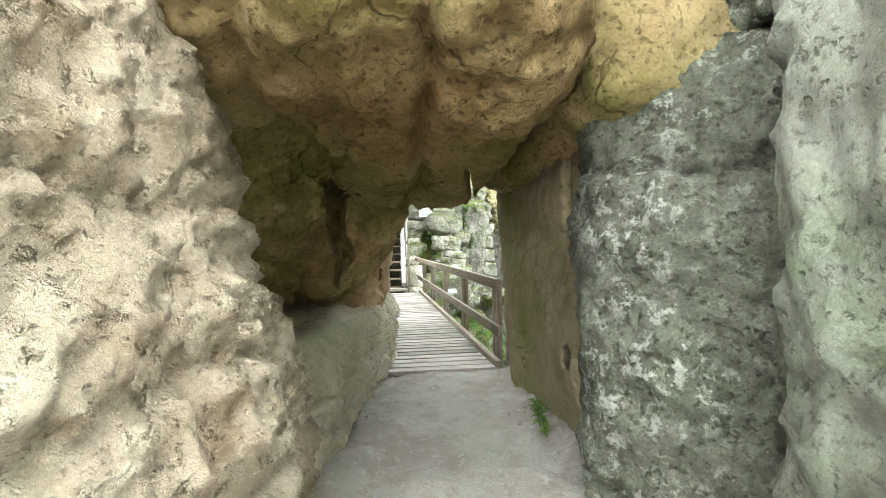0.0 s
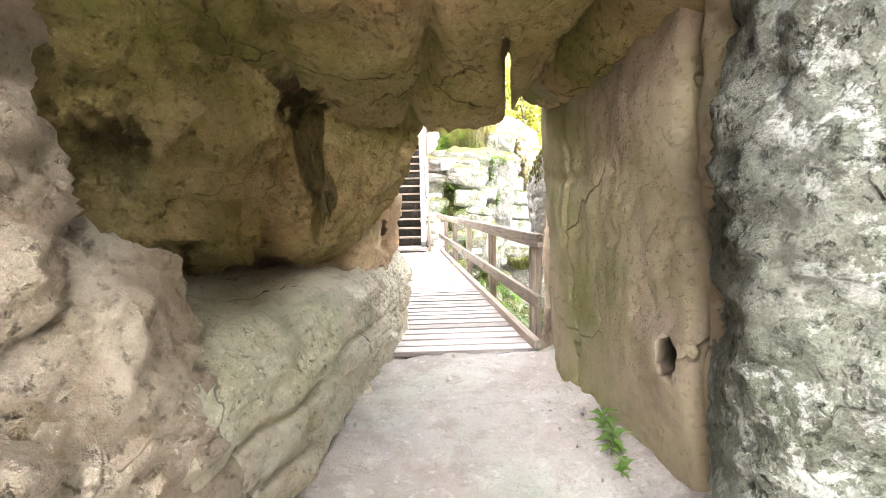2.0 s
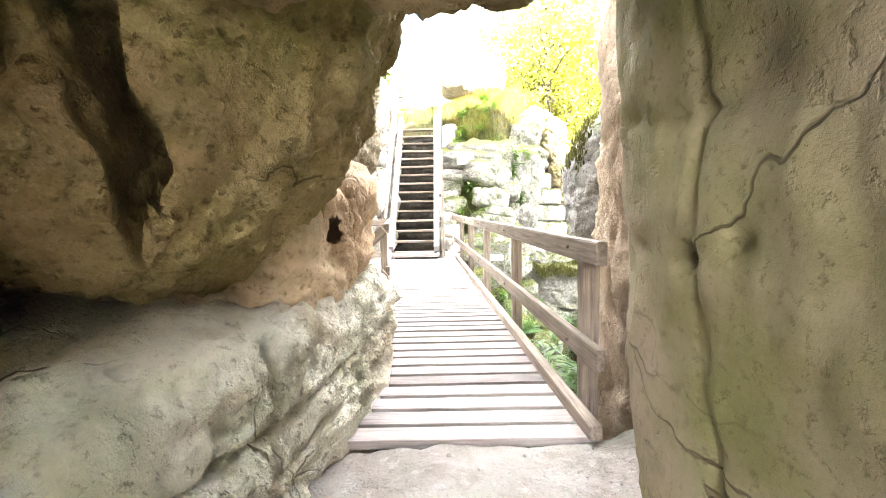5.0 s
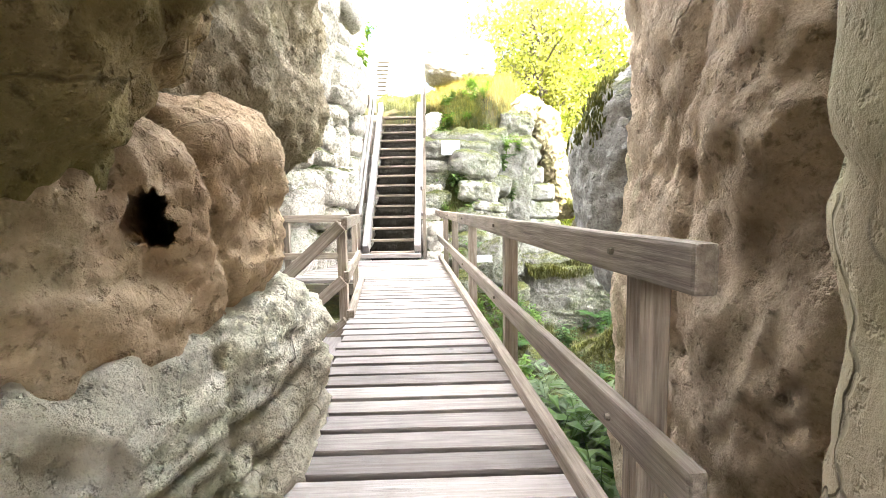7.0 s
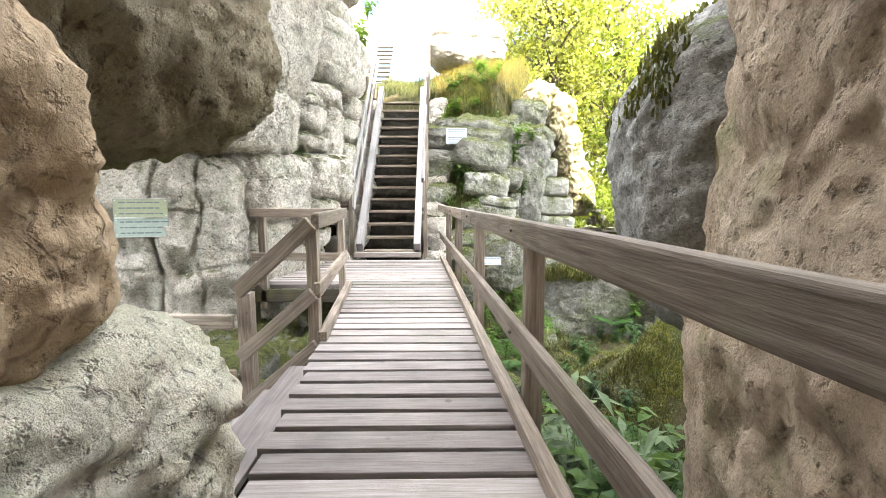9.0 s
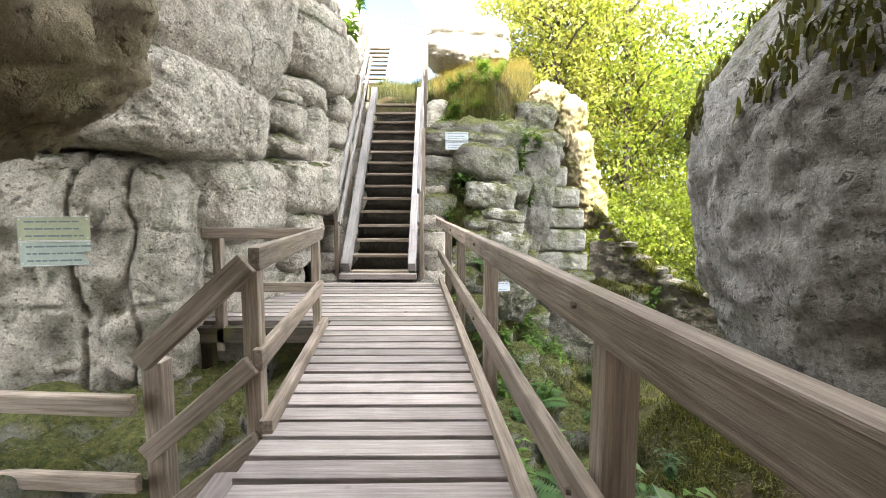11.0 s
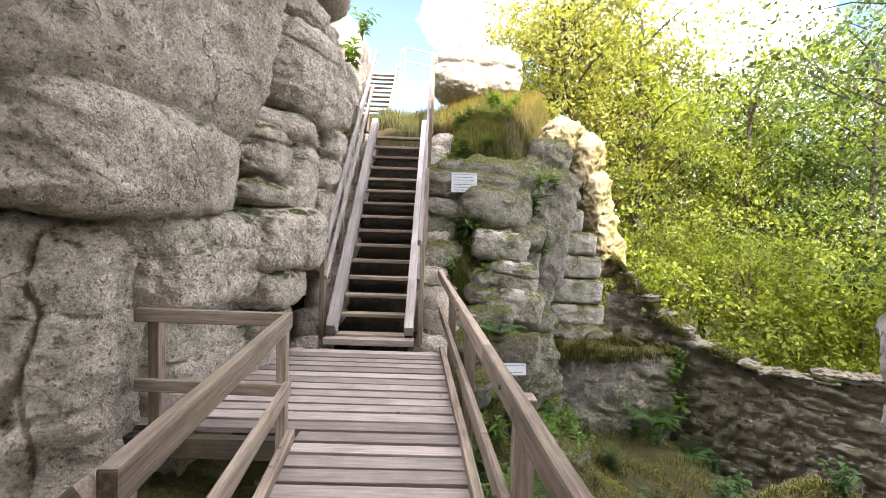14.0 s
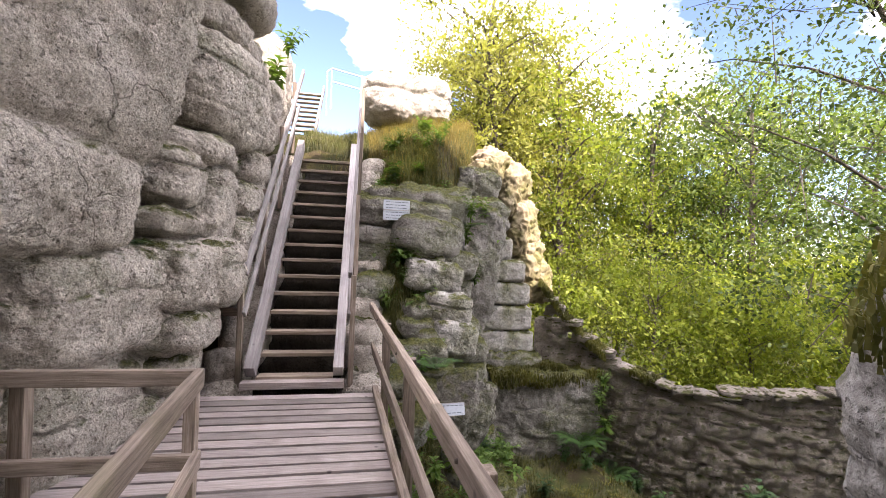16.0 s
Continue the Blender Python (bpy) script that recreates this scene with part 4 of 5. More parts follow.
for k in range(4):
    beam("tread", (-0.62 - 0.21 * k, 6.9, -0.19 * (k + 1)), (-0.66 - 0.21 * k, 8.72, -0.19 * (k + 1)), 0.22, 0.045, WOOD_DECK, steps)

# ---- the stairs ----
# near-black slab added under the open treads, its colour standing in for shade
STAIR_SHADE = rock_material("near_black_stair_shade", (0.05, 0.042, 0.03), (0.03, 0.025, 0.018), (0.02, 0.016, 0.012), speckle=0.5)
rock("near-black slab added under the stairs as the shade between the treads", (-0.57, 15.75, 1.45), (0.52, 2.75, 0.22), (46.1, 0, 0), 6, 40, STAIR_SHADE, 0.05, 0.08, 0.04, 0.5, name="stair_shade_slab", category="earth")
stairs = empty("stairs", pose(-0.6, 13.7, 0), "steep open timber stairs with bleached stringers and handrails", "stairs")
RISE, RUN, N = 0.253, 0.243, 15
Y0, Z0 = 13.82, 0.13
for k in range(N):
    beam("tread", (-1.06, Y0 + RUN * k + 0.08, Z0 + RISE * k), (-0.09, Y0 + RUN * k + 0.08, Z0 + RISE * k), 0.2, 0.05, WOOD_RAIL, stairs)
beam("sill", (-1.22, 13.72, 0.08), (0.06, 13.72, 0.08), 0.16, 0.09, WOOD_DECK, stairs)
top = (Y0 + RUN * N + 0.1, Z0 + RISE * N + 0.1)
for x in (-1.13, -0.02):
    beam("stringer", (x, Y0 - 0.05, 0.22), (x, top[0], top[1] + 0.05), 0.13, 0.22, WOOD_STAIR, stairs, "", 0.01, 0.003)
for x, s in ((-1.25, -1), (0.09, 1)):
    beam("handrail", (x, Y0 + 0.05, 1.5), (x, top[0] + 0.75, top[1] + 1.9), 0.05, 0.12, WOOD_STAIR, stairs, "", 0.01, 0.003)
    beam("mid_rail", (x, Y0 + 0.05, 0.95), (x, top[0] + 0.3, top[1] + 0.95), 0.045, 0.1, WOOD_STAIR, stairs, "", 0.01, 0.003)
    for f in (0.02, 0.33, 0.66, 0.98):
        yy, zz = Y0 + f * (top[0] - Y0), f * top[1]
        beam("baluster", (x + 0.05 * s, yy, zz - 0.1), (x + 0.05 * s, yy, zz + 1.42), 0.07, 0.07, WOOD_RAIL, stairs)
    beam("brace", (x + 0.05 * s, Y0 + 0.1, 0.0), (x + 0.05 * s, Y0 + 0.1, 1.45), 0.07, 0.07, WOOD_RAIL, stairs)

beam("side_board", (-1.22, 14.0, 0.97), (-2.15, 14.0, 0.97), 0.04, 0.1, WOOD_RAIL, stairs)
flight = empty("stairs", pose(-1.9, 24, 6), "upper flight of weathered timber steps on the hill", "stairs")
for k in range(9):
    beam("tread", (-2.5, 23.6 + 0.26 * k, 5.9 + 0.25 * k), (-1.6, 23.6 + 0.26 * k, 5.9 + 0.25 * k), 0.24, 0.05, WOOD_DECK, flight)
for x in (-2.56, -1.54):
    beam("stringer", (x, 23.4, 5.75), (x, 26.1, 8.35), 0.07, 0.22, WOOD_STAIR, flight)


# ---- trees ----
def leaf_quads(centres, size, rs, droop=0.3):
    """Small pointed leaves, two triangles each, turned at random about their places."""
    n = len(centres)
    a = rs.normal(size=(n, 3)); a[:, 2] -= droop; a /= np.linalg.norm(a, axis=1)[:, None]
    b = rs.normal(size=(n, 3)); b -= (a * b).sum(1)[:, None] * a; b /= np.linalg.norm(b, axis=1)[:, None]
    s = size * rs.uniform(0.6, 1.3, n)[:, None]
    v = np.stack([centres - a * s, centres + b * s * 0.55, centres + a * s, centres - b * s * 0.55], 1).reshape(-1, 3)
    f = np.arange(n * 4).reshape(-1, 4)
    return v, f


def limb(verts, faces, pts, radii, sides=7):
    base = len(verts)
    for k, (p, r) in enumerate(zip(pts, radii)):
        for s in range(sides):
            t = 2 * math.pi * s / sides
            verts.append((p[0] + r * math.cos(t), p[1] + r * math.sin(t), p[2]))
    for k in range(len(pts) - 1):
        for s in range(sides):
            q = base + k * sides
            faces.append((q + s, q + (s + 1) % sides, q + sides + (s + 1) % sides, q + sides + s))


BARK = rock_material("tree_bark", (0.176, 0.152, 0.12), (0.104, 0.088, 0.064), (0.056, 0.048, 0.036), speckle=0.6, coarse=3)
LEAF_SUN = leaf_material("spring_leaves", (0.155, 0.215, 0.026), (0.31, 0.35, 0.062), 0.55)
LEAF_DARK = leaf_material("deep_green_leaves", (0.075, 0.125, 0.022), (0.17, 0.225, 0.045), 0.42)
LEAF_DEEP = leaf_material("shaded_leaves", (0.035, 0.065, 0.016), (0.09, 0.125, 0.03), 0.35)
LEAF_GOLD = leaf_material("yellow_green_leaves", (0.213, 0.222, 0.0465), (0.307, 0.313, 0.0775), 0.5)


def tree(name, label, m, height, spread, leaves, leaf, size, seed, bare=0.2):
    """A broadleaf tree: a tapered, bent trunk, limbs and twigs, and leaves in uneven sprays along them."""
    rs = np.random.RandomState(seed)
    thing = empty(name, m, label, "tree", "trees beyond the ruined wall")
    v, f, sprays = [], [], []
    bend = rs.uniform(-0.06, 0.06, 2) * height
    trunk = [(bend[0] * t * t, bend[1] * t * t, height * 0.94 * t) for t in np.linspace(0, 1, 9)]
    limb(v, f, trunk, np.linspace(0.016 * height, 0.004 * height, 9))
    for k in range(26):
        t = bare + (1 - bare) * (k + rs.rand()) / 26
        start = np.array([bend[0] * t * t, bend[1] * t * t, height * 0.94 * t])
        ang = k * 2.4 + rs.uniform(-0.4, 0.4)
        reach = spread * (0.35 + 0.65 * math.sin(math.pi * min(1, 0.15 + 0.85 * (1 - t) + 0.12))) * rs.uniform(0.6, 1.15)
        end = start + np.array([math.cos(ang) * reach, math.sin(ang) * reach, reach * rs.uniform(0.1, 0.6)])
        pts = [start + (end - start) * s + np.array([0, 0, 0.12 * reach * math.sin(math.pi * s)]) for s in (0, 0.3, 0.6, 1)]
        limb(v, f, pts, [0.006 * height * (1 - 0.5 * t), 0.0035 * height, 0.0025 * height, 0.001 * height], 5)
        for s in range(8):
            w = rs.uniform(0.25, 1.0)
            tip = start + (end - start) * w + rs.normal(size=3) * reach * 0.22
            limb(v, f, [start + (end - start) * w * 0.8, tip], [0.0015 * height, 0.0006 * height], 4)
            sprays.append((tip, reach * rs.uniform(0.1, 0.22)))
    part("trunk", mesh_from("trunk", v, f, BARK), BARK, thing)
    c = []
    per = leaves // len(sprays)
    for tip, r in sprays:
        d = rs.normal(size=(per, 3)) * np.array([1, 1, 0.45]) * r
        c.append(tip + d)
    lv, lf = leaf_quads(np.concatenate(c), size, rs)
    part("crown", mesh_from("crown", lv, lf, leaf, False), leaf, thing)
    return thing


def ground_z(x, y):
    return float(ground_height(np.array([float(x)]), np.array([float(y)]))[0])


kinds = [
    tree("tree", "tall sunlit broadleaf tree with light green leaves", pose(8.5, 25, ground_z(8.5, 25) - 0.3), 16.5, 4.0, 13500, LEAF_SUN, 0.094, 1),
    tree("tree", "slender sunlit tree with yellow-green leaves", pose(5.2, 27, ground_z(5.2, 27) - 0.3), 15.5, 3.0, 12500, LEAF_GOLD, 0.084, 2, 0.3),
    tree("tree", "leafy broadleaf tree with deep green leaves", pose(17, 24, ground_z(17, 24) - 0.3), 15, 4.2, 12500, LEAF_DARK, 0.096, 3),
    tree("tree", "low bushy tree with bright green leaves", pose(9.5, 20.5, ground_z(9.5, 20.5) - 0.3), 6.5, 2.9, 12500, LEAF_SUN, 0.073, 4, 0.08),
]
rs = np.random.RandomState(11)
spots = [(0, 11.5, 29), (2, 15, 31), (0, 7.5, 33), (2, 21, 29), (2, 13, 36), (1, 4.6, 25.5), (1, 8, 37), (3, 12.5, 21), (3, 15.5, 23), (3, 7.5, 23), (3, 14.5, 18.5),
         (3, 18, 19), (2, 22, 21), (2, 26, 26), (3, 12.5, 19.5), (2, 20, 36), (0, 28, 34), (2, 24, 15), (3, 17, 14), (0, 31, 22), (2, 4, 42), (0, 16, 42), (0, 13.5, 26), (1, 10, 28), (2, 18, 27), (2, 19.5, 32), (2, 15.5, 28.5), (1, 7.2, 28), (1, 6.0, 30.5), (1, 5.6, 24.0)]
for k, x, y in spots:
    s = rs.uniform(0.85, 1.15)
    copy_thing(kinds[k], pose(x, y, ground_z(x, y) - 0.3, 0, 0, rs.uniform(0, 360)) @ Matrix.Scale(s, 4))
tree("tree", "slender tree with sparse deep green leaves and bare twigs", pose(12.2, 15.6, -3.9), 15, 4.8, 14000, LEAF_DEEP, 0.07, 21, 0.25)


# ---- small plants ----
LEAF_FERN = leaf_material("fern_fronds", (0.031, 0.0744, 0.0186), (0.062, 0.124, 0.031), 0.35)
LEAF_BRIGHT = leaf_material("bright_herb_leaves", (0.062, 0.124, 0.0186), (0.124, 0.198, 0.0372), 0.4)
LEAF_PALE = leaf_material("pale_herb_leaves", (0.136, 0.186, 0.0868), (0.205, 0.26, 0.136), 0.3)
GRASS = leaf_material("hill_grass", (0.0645, 0.0816, 0.0248), (0.169, 0.158, 0.0694), 0.35)
GRASS_DRY = leaf_material("dry_grass", (0.149, 0.124, 0.0434), (0.248, 0.192, 0.062), 0.4)
MOSS = leaf_material("cushion_moss", (0.093, 0.102, 0.0186), (0.204, 0.186, 0.0465), 0.2)


def herb_mesh(name, stems, leaves, size, height, leaf, seed, narrow=0.5):
    """A leafy herb: thin bent stems, each with paired leaves that fold along their midrib."""
    rs = np.random.RandomState(seed)
    v, f = [], []
    for s in range(stems):
        ang, lean = rs.uniform(0, 6.28), rs.uniform(0.1, 0.55)
        h = height * rs.uniform(0.6, 1.1)
        side = np.array([math.cos(ang), math.sin(ang), 0.0])
        pts = [side * lean * h * t * t + np.array([0, 0, h * t]) for t in np.linspace(0, 1, 5)]
        limb(v, f, pts, [0.006, 0.005, 0.004, 0.003, 0.002], 4)
        for k in range(leaves):
            t = 0.25 + 0.75 * (k + rs.rand()) / leaves
            base = side * lean * h * t * t + np.array([0, 0, h * t])
            a = rs.uniform(0, 6.28)
            out = np.array([math.cos(a), math.sin(a), rs.uniform(-0.35, 0.4)])
            out /= np.linalg.norm(out)
            wide = np.cross(out, (0, 0, 1.0))
            wide /= np.linalg.norm(wide) + 1e-6
            up = np.cross(wide, out)
            L, W = size * rs.uniform(0.7, 1.3), size * narrow * rs.uniform(0.8, 1.2) * 0.5
            b = len(v)
            v += [base, base + out * L * 0.4 + wide * W + up * W * 0.4, base + out * L * 0.45, base + out * L * 0.4 - wide * W + up * W * 0.4, base + out * L - up * L * 0.18]
            f += [(b, b + 2, b + 1), (b, b + 3, b + 2), (b + 1, b + 2, b + 4), (b + 2, b + 3, b + 4)]
    return mesh_from(name, v, f, leaf, False)


def fern(label, m, fronds, height, seed):
    """A fern: arching fronds, each its own part, with two rows of leaflets."""
    rs = np.random.RandomState(seed)
    thing = empty("fern", m, label, "fern", "ferns")
    for s in range(fronds):
        v, f = [], []
        L = height * rs.uniform(0.8, 1.2)
        at = lambda t: np.array([L * 0.9 * t, 0, L * (0.95 * t - 0.75 * t * t)])
        limb(v, f, [at(t) for t in np.linspace(0, 1, 6)], [0.006, 0.005, 0.004, 0.003, 0.002, 0.001], 4)
        for t in np.linspace(0.12, 0.98, 20):
            w = L * 0.3 * math.sin(math.pi * min(1, 0.15 + t * 0.85)) * rs.uniform(0.85, 1.1)
            for sg in (-1, 1):
                b = len(v)
                p, d = at(t), np.array([w * 0.35, sg * w, -0.12 * w])
                v += [p, p + d * 0.4 + (0.018, 0, 0), p + d, p + d * 0.4 - (0.018, 0, 0)]
                f += [(b, b + 1, b + 2, b + 3)]
        part("frond", mesh_from("frond", v, f, LEAF_FERN, False), LEAF_FERN, thing, "", pose(0, 0, 0, 0, 0, 360 * s / fronds + rs.uniform(-15, 15)))
    return thing


def herb(label, m, leaves, size, height, leaf, seed):
    """A low herb: one stem and single leaves as parts."""
    rs = np.random.RandomState(seed)
    thing = empty("herb", m, label, "herb", "low herbs at the foot of the rock wall")
    v, f = [], []
    limb(v, f, [(0, 0, 0), (0.01, 0.005, height * 0.5), (0.0, 0.01, height)], [0.005, 0.004, 0.002], 5)
    part("stem", mesh_from("stem", v, f, leaf), leaf, thing)
    me = mesh_from("leaf", [(0, 0, 0), (size * 0.35, size * 0.27, 0.015), (size * 0.45, 0, 0), (size * 0.35, -size * 0.27, 0.015), (size, 0, -0.02)], [(0, 2, 1), (0, 3, 2), (1, 2, 4), (2, 3, 4)], leaf, False)
    for k in range(leaves):
        part("leaf", me, leaf, thing, "", pose(0, 0, height * (0.2 + 0.8 * k / leaves), 0, rs.uniform(-35, 15), k * 137.5) @ Matrix.Scale(rs.uniform(0.7, 1.2), 4))
    return thing


rs = np.random.RandomState(77)


def around(n, x0, x1, y0, y1, lift=0.0, s0=0.7, s1=1.3):
    out = []
    for k in range(n):
        x, y = rs.uniform(x0, x1), rs.uniform(y0, y1)
        out.append((x, y, ground_z(x, y) + lift, rs.uniform(0, 360), rs.uniform(s0, s1)))
    return out


def undergrowth(label, meshes, places):
    """Leafy herbs past counting, joined."""
    v, f, base = [], [], 0
    mats = [meshes[0].materials[0]]
    for k, (x, y, z, turn, s) in enumerate(places):
        me = meshes[k % len(meshes)]
        co = np.empty(len(me.vertices) * 3)
        me.vertices.foreach_get("co", co)
        co = co.reshape(-1, 3) * s
        c, d = math.cos(radians(turn)), math.sin(radians(turn))
        v.append(np.stack([co[:, 0] * c - co[:, 1] * d + x, co[:, 0] * d + co[:, 1] * c + y, co[:, 2] + z], 1))
        f += [tuple(i + base for i in p.vertices) for p in me.polygons]
        base += len(co)
    ob = new("undergrowth", mesh_from("undergrowth", np.concatenate(v), f, mats, False))
    return tagged(ob, label, "undergrowth", kind="stuff")


leafy = [herb_mesh("herb", 9, 9, 0.17, 0.75, LEAF_BRIGHT, 3), herb_mesh("herb", 7, 10, 0.15, 0.8, LEAF_BRIGHT, 6)]
tall = [herb_mesh("herb", 6, 11, 0.24, 1.1, LEAF_PALE, 4, 0.28)]
low = [herb_mesh("herb", 8, 6, 0.12, 0.3, LEAF_BRIGHT, 5), herb_mesh("herb", 7, 8, 0.09, 0.34, LEAF_BRIGHT, 8)]
dark = [herb_mesh("herb", 9, 9, 0.13, 0.6, LEAF_FERN, 9)]
undergrowth("bright green leafy undergrowth in the ravine", leafy, around(38, 1.3, 2.6, 6.0, 9.0, 0.25, 1.1, 1.8) + around(16, 1.5, 2.6, 8.8, 10.0, 0.05, 0.8, 1.3))
undergrowth("pale long-leaved herbs in the ravine", tall, around(8, 1.45, 2.1, 8.3, 9.3, 0.3, 0.8, 1.2))
undergrowth("dark green undergrowth in the ravine", dark, around(26, 1.6, 6.5, 9.0, 16.5, 0.0, 0.6, 1.1))
undergrowth("low green herbs among the hill's stones", low, around(90, 0.3, 3.0, 13.6, 18.0, 0.12, 0.7, 1.5) + around(24, 0.9, 2.0, 10.5, 13.5, 0.1, 0.7, 1.3))
undergrowth("green sprays growing out of the rock joints", low, [(2.2, 16.0, 2.0, 0, 1.5), (2.3, 16.1, 2.45, 40, 1.5), (2.45, 16.2, 1.2, 0, 1.3), (2.9, 16.9, 1.6, 0, 1.6), (2.75, 16.7, 2.5, 0, 1.5), (-1.98, 12.1, 1.8, 0, 1.1), (-1.95, 13.0, 2.2, 30, 0.8), (-1.6, 14.2, 2.7, 30, 0.9), (-1.75, 13.6, 3.6, 0, 0.8), (-1.7, 15.2, 3.1, 0, 0.9), (-1.5, 16.6, 4.9, 0, 1.9), (-1.45, 17.4, 5.8, 50, 1.9), (5.4, 16.2, -1.9, 0, 1.6), (5.3, 16.3, -1.4, 60, 1.5), (5.2, 16.4, -2.4, 20, 1.8), (5.45, 16.4, -1.0, 80, 1.3)])
for k, (x, y, z, turn, s) in enumerate(around(8, 1.2, 2.6, 8.5, 13.5, 0.05) + [(4.9, 16.3, -2.1, 20, 1.1), (5.4, 16.0, -2.7, 90, 1.0), (-2.0, 12.25, 1.75, 0, 0.6), (-1.75, 13.0, 1.75, 60, 0.6), (-1.9, 12.4, 0.5, 60, 0.5), (2.2, 16.1, 2.3, 0, 0.7), (1.3, 13.9, 0.2, 40, 0.6)]):
    fern("green fern growing among the rocks", pose(x, y, z, 0, 0, turn) @ Matrix.Scale(s, 4), 8, 0.65, k)
for k, (x, y, s) in enumerate(((0.86, 3.72, 0.75), (0.9, 3.9, 0.8), (0.84, 3.55, 0.5))):
    herb("low green herb at the foot of the rock wall", pose(x, y, 0.03, 0, 0, 70 * k) @ Matrix.Scale(s, 4), 16, 0.11, 0.17, LEAF_BRIGHT, k)


def tufts(name, label, n, size, leaf, places, thick=0.006):
    """Uncountable blades, bent at the tip, rooted where places() puts them."""
    r = np.random.RandomState(n)
    x, y, z = places(r, n)
    ang, lean = r.uniform(0, 6.28, n), r.uniform(0.15, 0.9, n)
    h = size * r.uniform(0.5, 1.3, n)
    d = np.stack([np.cos(ang), np.sin(ang), 0 * ang], 1)
    c = np.stack([-np.sin(ang), np.cos(ang), 0 * ang], 1) * thick
    p = np.stack([x, y, z - 0.02], 1)
    midp = p + d * (lean * h * 0.3)[:, None] + np.stack([0 * h, 0 * h, h * 0.62], 1)
    tip = p + d * (lean * h)[:, None] + np.stack([0 * h, 0 * h, h * (1 - 0.35 * lean)], 1)
    v = np.stack([p - c, p + c, midp + c * 0.7, midp - c * 0.7, tip], 1).reshape(-1, 3)
    b = np.arange(n)[:, None] * 5
    faces = [tuple(t) for t in (b + [0, 1, 2, 3])] + [tuple(t) for t in (b + [3, 2, 4])]
    ob = new(name, mesh_from(name, v, faces, leaf, False))
    return tagged(ob, label, "grass", kind="stuff")


def scatter(x0, x1, y0, y1, scale=1.2, level=0.0):
    def places(r, n):
        x, y = r.uniform(x0, x1, n * 4), r.uniform(y0, y1, n * 4)
        keep = np.where(perlin(np.stack([x * scale, y * scale, 0 * x + 3], 1)) > level)[0][:n]
        keep = np.resize(keep, n)
        x, y = x[keep], y[keep]
        x, y = x + r.normal(size=n) * 0.02, y + r.normal(size=n) * 0.02
        z = ground_height(x, y)
        p = np.stack([x, y, z], 1)
        return x, y, z + 0.16 * fbm(p * 0.9, 4) + 0.05 * fbm(p * 4.0, 3)
    return places


def brow(r, n):
    a, d = r.uniform(0, 6.283, n), np.abs(r.normal(size=n)) * 0.75
    x, y = 1.6 + 1.6 * d * np.cos(a), 17.0 + 1.25 * d * np.sin(a)
    x = x + 0.2 * perlin(np.stack([x * 2, y * 2, 0 * x], 1))
    z = ground_height(x, y)
    p = np.stack([x, y, z], 1)
    return x, y, z + 0.16 * fbm(p * 0.9, 4) + 0.05 * fbm(p * 4.0, 3)


tufts("grass", "green grass tufts on the rocky hill", 26000, 0.26, GRASS, scatter(0.15, 3.4, 14.2, 20.0))
tufts("grass", "long hanging grass over the hill's brow", 7000, 0.34, GRASS, brow, 0.005)
tufts("grass", "brown dry grass mixed into the hill's brow", 3500, 0.3, GRASS_DRY, brow, 0.005)
tufts("grass", "dry golden grass on the hill's crest", 12000, 0.42, GRASS_DRY, scatter(0.3, 4.2, 17.6, 21.5, 1.0, -0.2), 0.005)
tufts("grass", "green grass beside the upper steps", 8000, 0.3, GRASS, scatter(-1.5, 0.3, 18.0, 24.0, 1.0, -0.2))
tufts("grass", "grass and moss beside the boardwalk", 16000, 0.15, GRASS, scatter(0.75, 2.8, 9.0, 14.5, 1.5, 0.05))
tufts("grass", "grass and moss in the ravine", 9000, 0.15, GRASS, scatter(2.0, 7.0, 9.0, 17.0, 1.3, -0.05))
tufts("moss", "yellow-green moss mounds in the ravine", 22000, 0.07, MOSS, scatter(1.8, 6.5, 9.0, 16.5, 2.2, 0.05), 0.009)
tufts("moss", "cushion moss on the hill and rubble", 30000, 0.07, MOSS, scatter(0.2, 3.5, 10.0, 18.0, 1.7, 0.1), 0.008)


def along_wall(r, n):
    s = r.uniform(0.0, length, n)
    keep = perlin(np.stack([s * 1.3, 0 * s, 0 * s + 5], 1)) > -0.1
    s = np.resize(s[keep], n)
    at = [wall_at(v) for v in s]
    off = r.uniform(-0.25, 0.25, n)
    return (np.array([c.x - w.y * o for (c, w), o in zip(at, off)]), np.array([c.y + w.x * o for (c, w), o in zip(at, off)]), np.array([c.z for c, w in at]) + 0.04 + r.uniform(-0.1, 0.02, n))


def on_crown(r, n):
    """Roots on the boulder's shoulder, in patches."""
    m = DARK_BOULDER.matrix_world
    spots = [m @ v.co for v in DARK_BOULDER.data.vertices if (m.to_3x3() @ v.normal).x < -0.05]
    spots = np.array([p[:] for p in spots if p.z > 1.6 and p.y > 7.7])
    keep = spots[(perlin(spots * 2.2) > -0.08)]
    p = keep[r.randint(0, len(keep), n)] + r.normal(size=(n, 3)) * 0.02
    return p[:, 0], p[:, 1], p[:, 2]


tufts("moss", "moss cushions along the ruined wall's top", 14000, 0.11, MOSS, along_wall, 0.010)


def over_face(r, n):
    x, y = r.uniform(3.0, 5.5, n), r.uniform(16.5, 17.6, n)
    return x, y, -0.66 - 0.25 * r.rand(n) * (y < 16.75) + 0.3 * perlin(np.stack([x * 1.3, y * 2, 0 * x], 1))


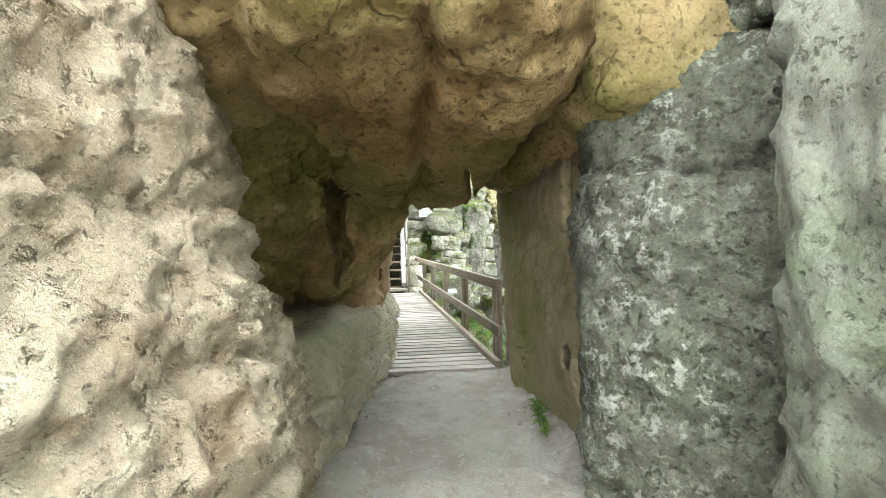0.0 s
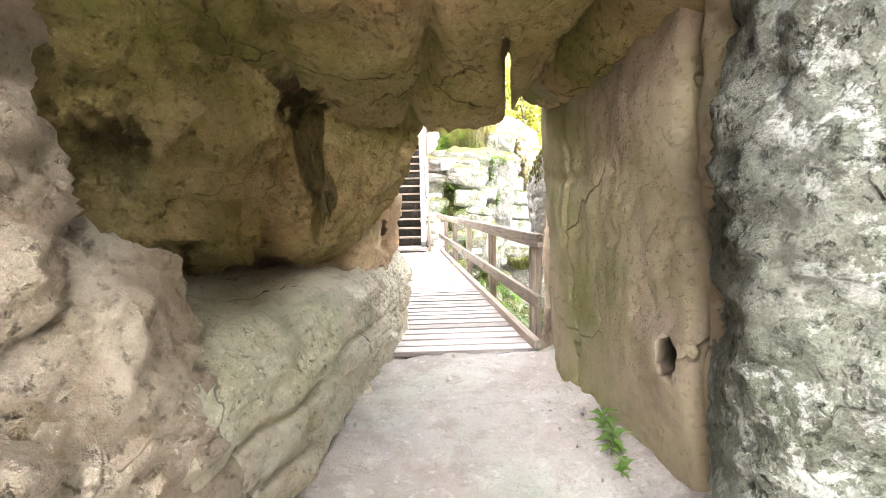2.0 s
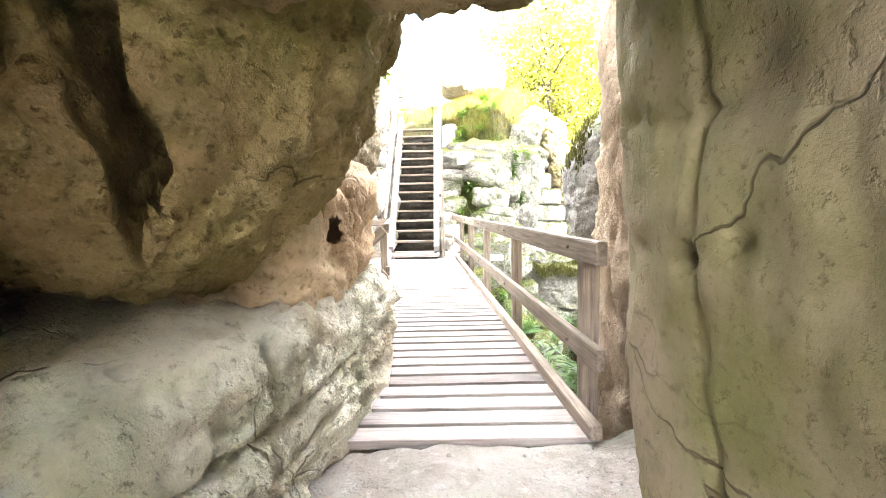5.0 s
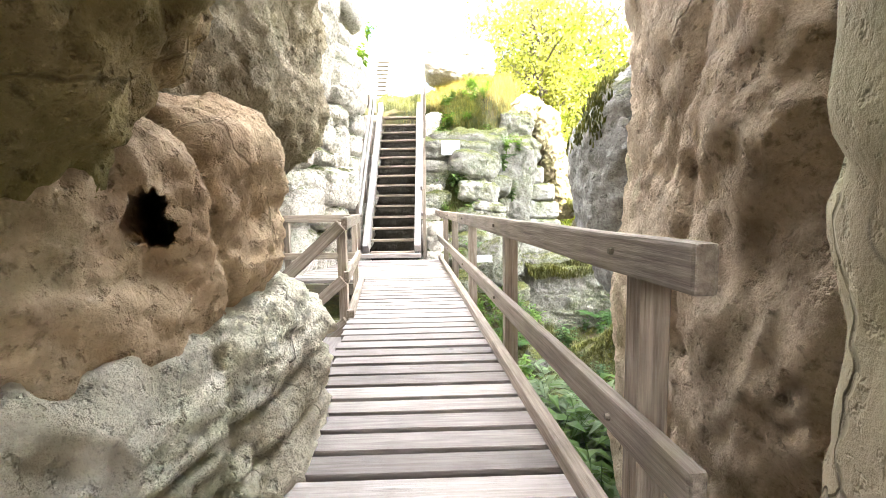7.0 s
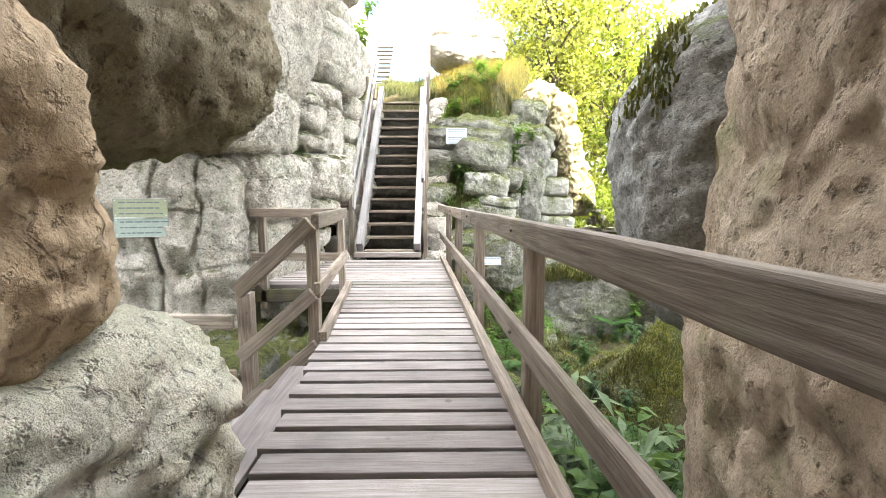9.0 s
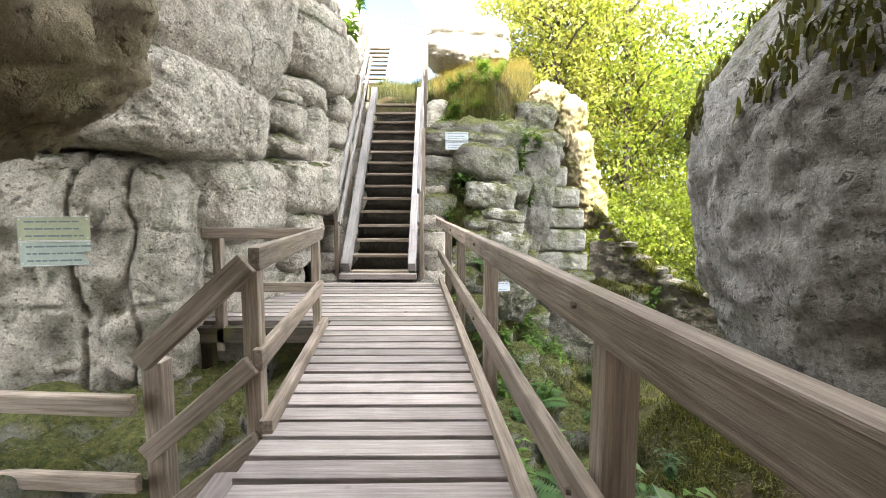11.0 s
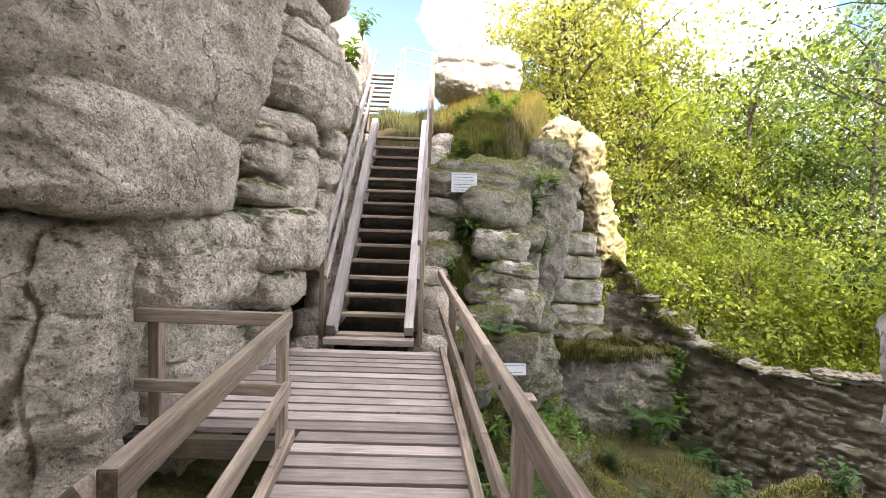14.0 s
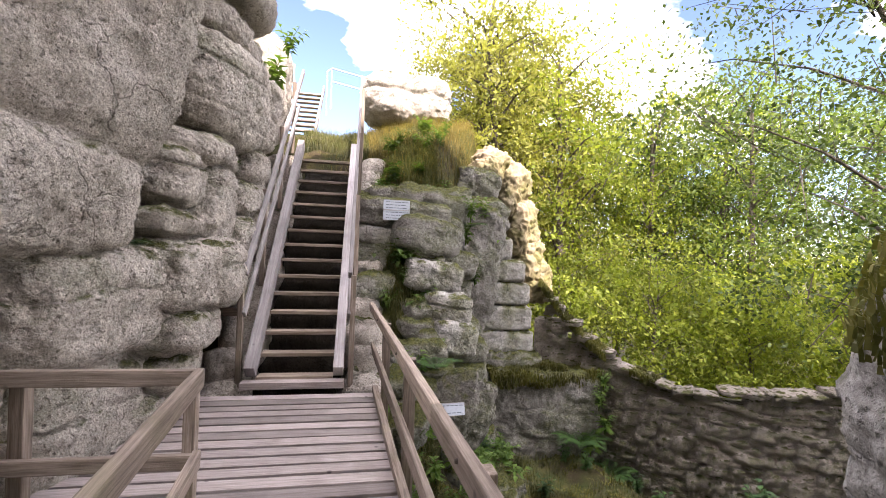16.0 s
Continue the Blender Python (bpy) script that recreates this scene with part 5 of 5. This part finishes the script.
tufts("moss", "moss hanging over the masonry face", 12000, 0.13, MOSS, over_face, 0.010)
tufts("moss", "moss and grass on the knoll in the ravine", 16000, 0.09, MOSS, scatter(2.6, 5.2, 10.0, 12.6, 2.0, -0.15), 0.008)
tufts("grass", "tangled grass on the mossy bank beside the stairs", 9000, 0.16, GRASS, scatter(0.2, 1.4, 14.2, 15.6, 2.0, -0.2), 0.006)
tufts("moss", "moss hanging on the dark boulder's shoulder", 5000, 0.07, MOSS, on_crown, 0.009)


def pebbles(n):
    """Loose gravel on the passage floor, thickest along the foot of the walls."""
    r = np.random.RandomState(3)
    q, faces = cube_shell(2)
    d = q / np.linalg.norm(q, axis=1)[:, None]
    v, f = [], []
    for k in range(n):
        side = r.rand() < 0.6
        y = r.uniform(1.0, 5.35)
        x = (0.92 - abs(r.normal()) * 0.16) if side else r.uniform(-0.5, 0.9)
        s = r.uniform(0.002, 0.007) if k % 12 else r.uniform(0.007, 0.014)
        p = np.array([[x, y, 0.0]])
        z = 0.035 * fbm(p * 1.3, 4)[0] + 0.012 * fbm(p * 7, 3)[0] + 0.22 * smooth(0.75, 1.5, abs(x)) + s * 0.4 - 0.03 * smooth(4.9, 5.4, y)
        f.append(faces + len(v) * len(d))
        v.append(d * s * r.uniform(0.6, 1.3, 3) * (1 + 0.2 * r.normal(size=(len(d), 1))) + (x, y, z))
    ob = new("gravel", mesh_from("gravel", np.concatenate(v), np.concatenate(f), PEBBLE))
    tagged(ob, "loose pale gravel on the sandy passage floor", "gravel", kind="stuff")


pebbles(700)


# ---- signs ----
PLATE_WHITE = plain("white_sign_plate", (0.434, 0.476, 0.518), 0.45)
PLATE_GREEN = plain("yellowed_sign_plate", (0.252, 0.266, 0.168), 0.5)
PLATE_GREY = plain("pale_green_sign_plate", (0.266, 0.308, 0.266), 0.5)
INK = plain("dark_lettering", (0.10, 0.12, 0.13), 0.6)
FRAME_METAL = plain("galvanised_metal", (0.5, 0.5, 0.5), 0.4, 0.9)


def sign(m, width, height, mat, label, lines):
    """A thin metal plate with a rim, four screws and rows of lettering too small to read."""
    s = empty("sign", m, label, "sign")
    bm = bmesh.new()
    box_bm(bm, Matrix(), (width, 0.006, height), 0.002)
    plate = part("plate", bm, mat, s)
    for sz, x, z in ((width, 0, height / 2), (width, 0, -height / 2)):
        bm = bmesh.new()
        box_bm(bm, Matrix.Translation((x, -0.004, z)), (sz, 0.008, 0.006), 0.001)
        part("rim", bm, FRAME_METAL, s)
    for k in range(lines):
        bm = bmesh.new()
        z = height * (0.30 - 0.6 * k / max(1, lines - 1))
        x = -width * 0.4
        while x < width * 0.36:
            w = random.uniform(0.02, 0.07) * width / 0.4
            box_bm(bm, Matrix.Translation((x + w / 2, -0.0045, z)), (w, 0.002, height * 0.07), 0)
            x += w + 0.012
        part("lettering", bm, INK, plate)
    for sx in (-1, 1):
        for sz in (-1, 1):
            bm = bmesh.new()
            bmesh.ops.create_cone(bm, cap_ends=True, segments=10, radius1=0.007, radius2=0.005, depth=0.006, matrix=Matrix.Translation((sx * (width / 2 - 0.02), -0.006, sz * (height / 2 - 0.02))) @ Matrix.Rotation(radians(90), 4, "X"))
            part("screw", bm, FRAME_METAL, s)
    return s


sign(pose(0.8, 15.42, 2.65, -6, 0, 2), 0.46, 0.17, PLATE_WHITE, "white sign plate fixed to the mossy rock", 3)
sign(pose(0.8, 15.40, 2.47, -6, 0, 2), 0.46, 0.17, PLATE_WHITE, "white sign plate fixed to the mossy rock", 3)
sign(pose(-2.98, 10.40, 1.04, 0, 0, 12), 0.55, 0.21, PLATE_GREEN, "yellowed sign plate fixed to the granite cliff", 3)
sign(pose(-2.98, 10.40, 0.82, 0, 0, 12), 0.55, 0.21, PLATE_GREY, "pale sign plate fixed to the granite cliff", 3)
sign(pose(1.28, 12.55, 0.12, -20, 0, 4), 0.3, 0.13, PLATE_WHITE, "small white sign plate on the rubble", 2)

# ---- metal railing on the hilltop ----
pipe_rail = empty("railing", pose(-1, 26.5, 8), "thin galvanised pipe railing at the top of the steps", "railing")


def pipe(a, b, r=0.025):
    m, n = along(a, b)
    bm = bmesh.new()
    bmesh.ops.create_cone(bm, cap_ends=True, segments=10, radius1=r, radius2=r, depth=n, matrix=Matrix.Rotation(radians(90), 4, "Y"))
    return part("pipe", bm, FRAME_METAL, pipe_rail, "", pipe_rail.matrix_basis.inverted() @ m)


for x, y, z in ((-1.35, 25.2, 7.6), (-1.3, 26.6, 8.3), (0.4, 26.9, 8.1), (-2.9, 25.6, 7.8), (-2.8, 26.6, 8.3)):
    pipe((x, y, z - 0.6), (x, y, z + 1.1))
pipe((-1.35, 25.2, 8.7), (-1.3, 26.6, 9.4))
pipe((-1.3, 26.6, 9.4), (0.4, 26.9, 9.2))
pipe((-1.3, 26.6, 8.85), (0.4, 26.9, 8.65))
pipe((-2.9, 25.6, 8.9), (-2.8, 26.6, 9.4))
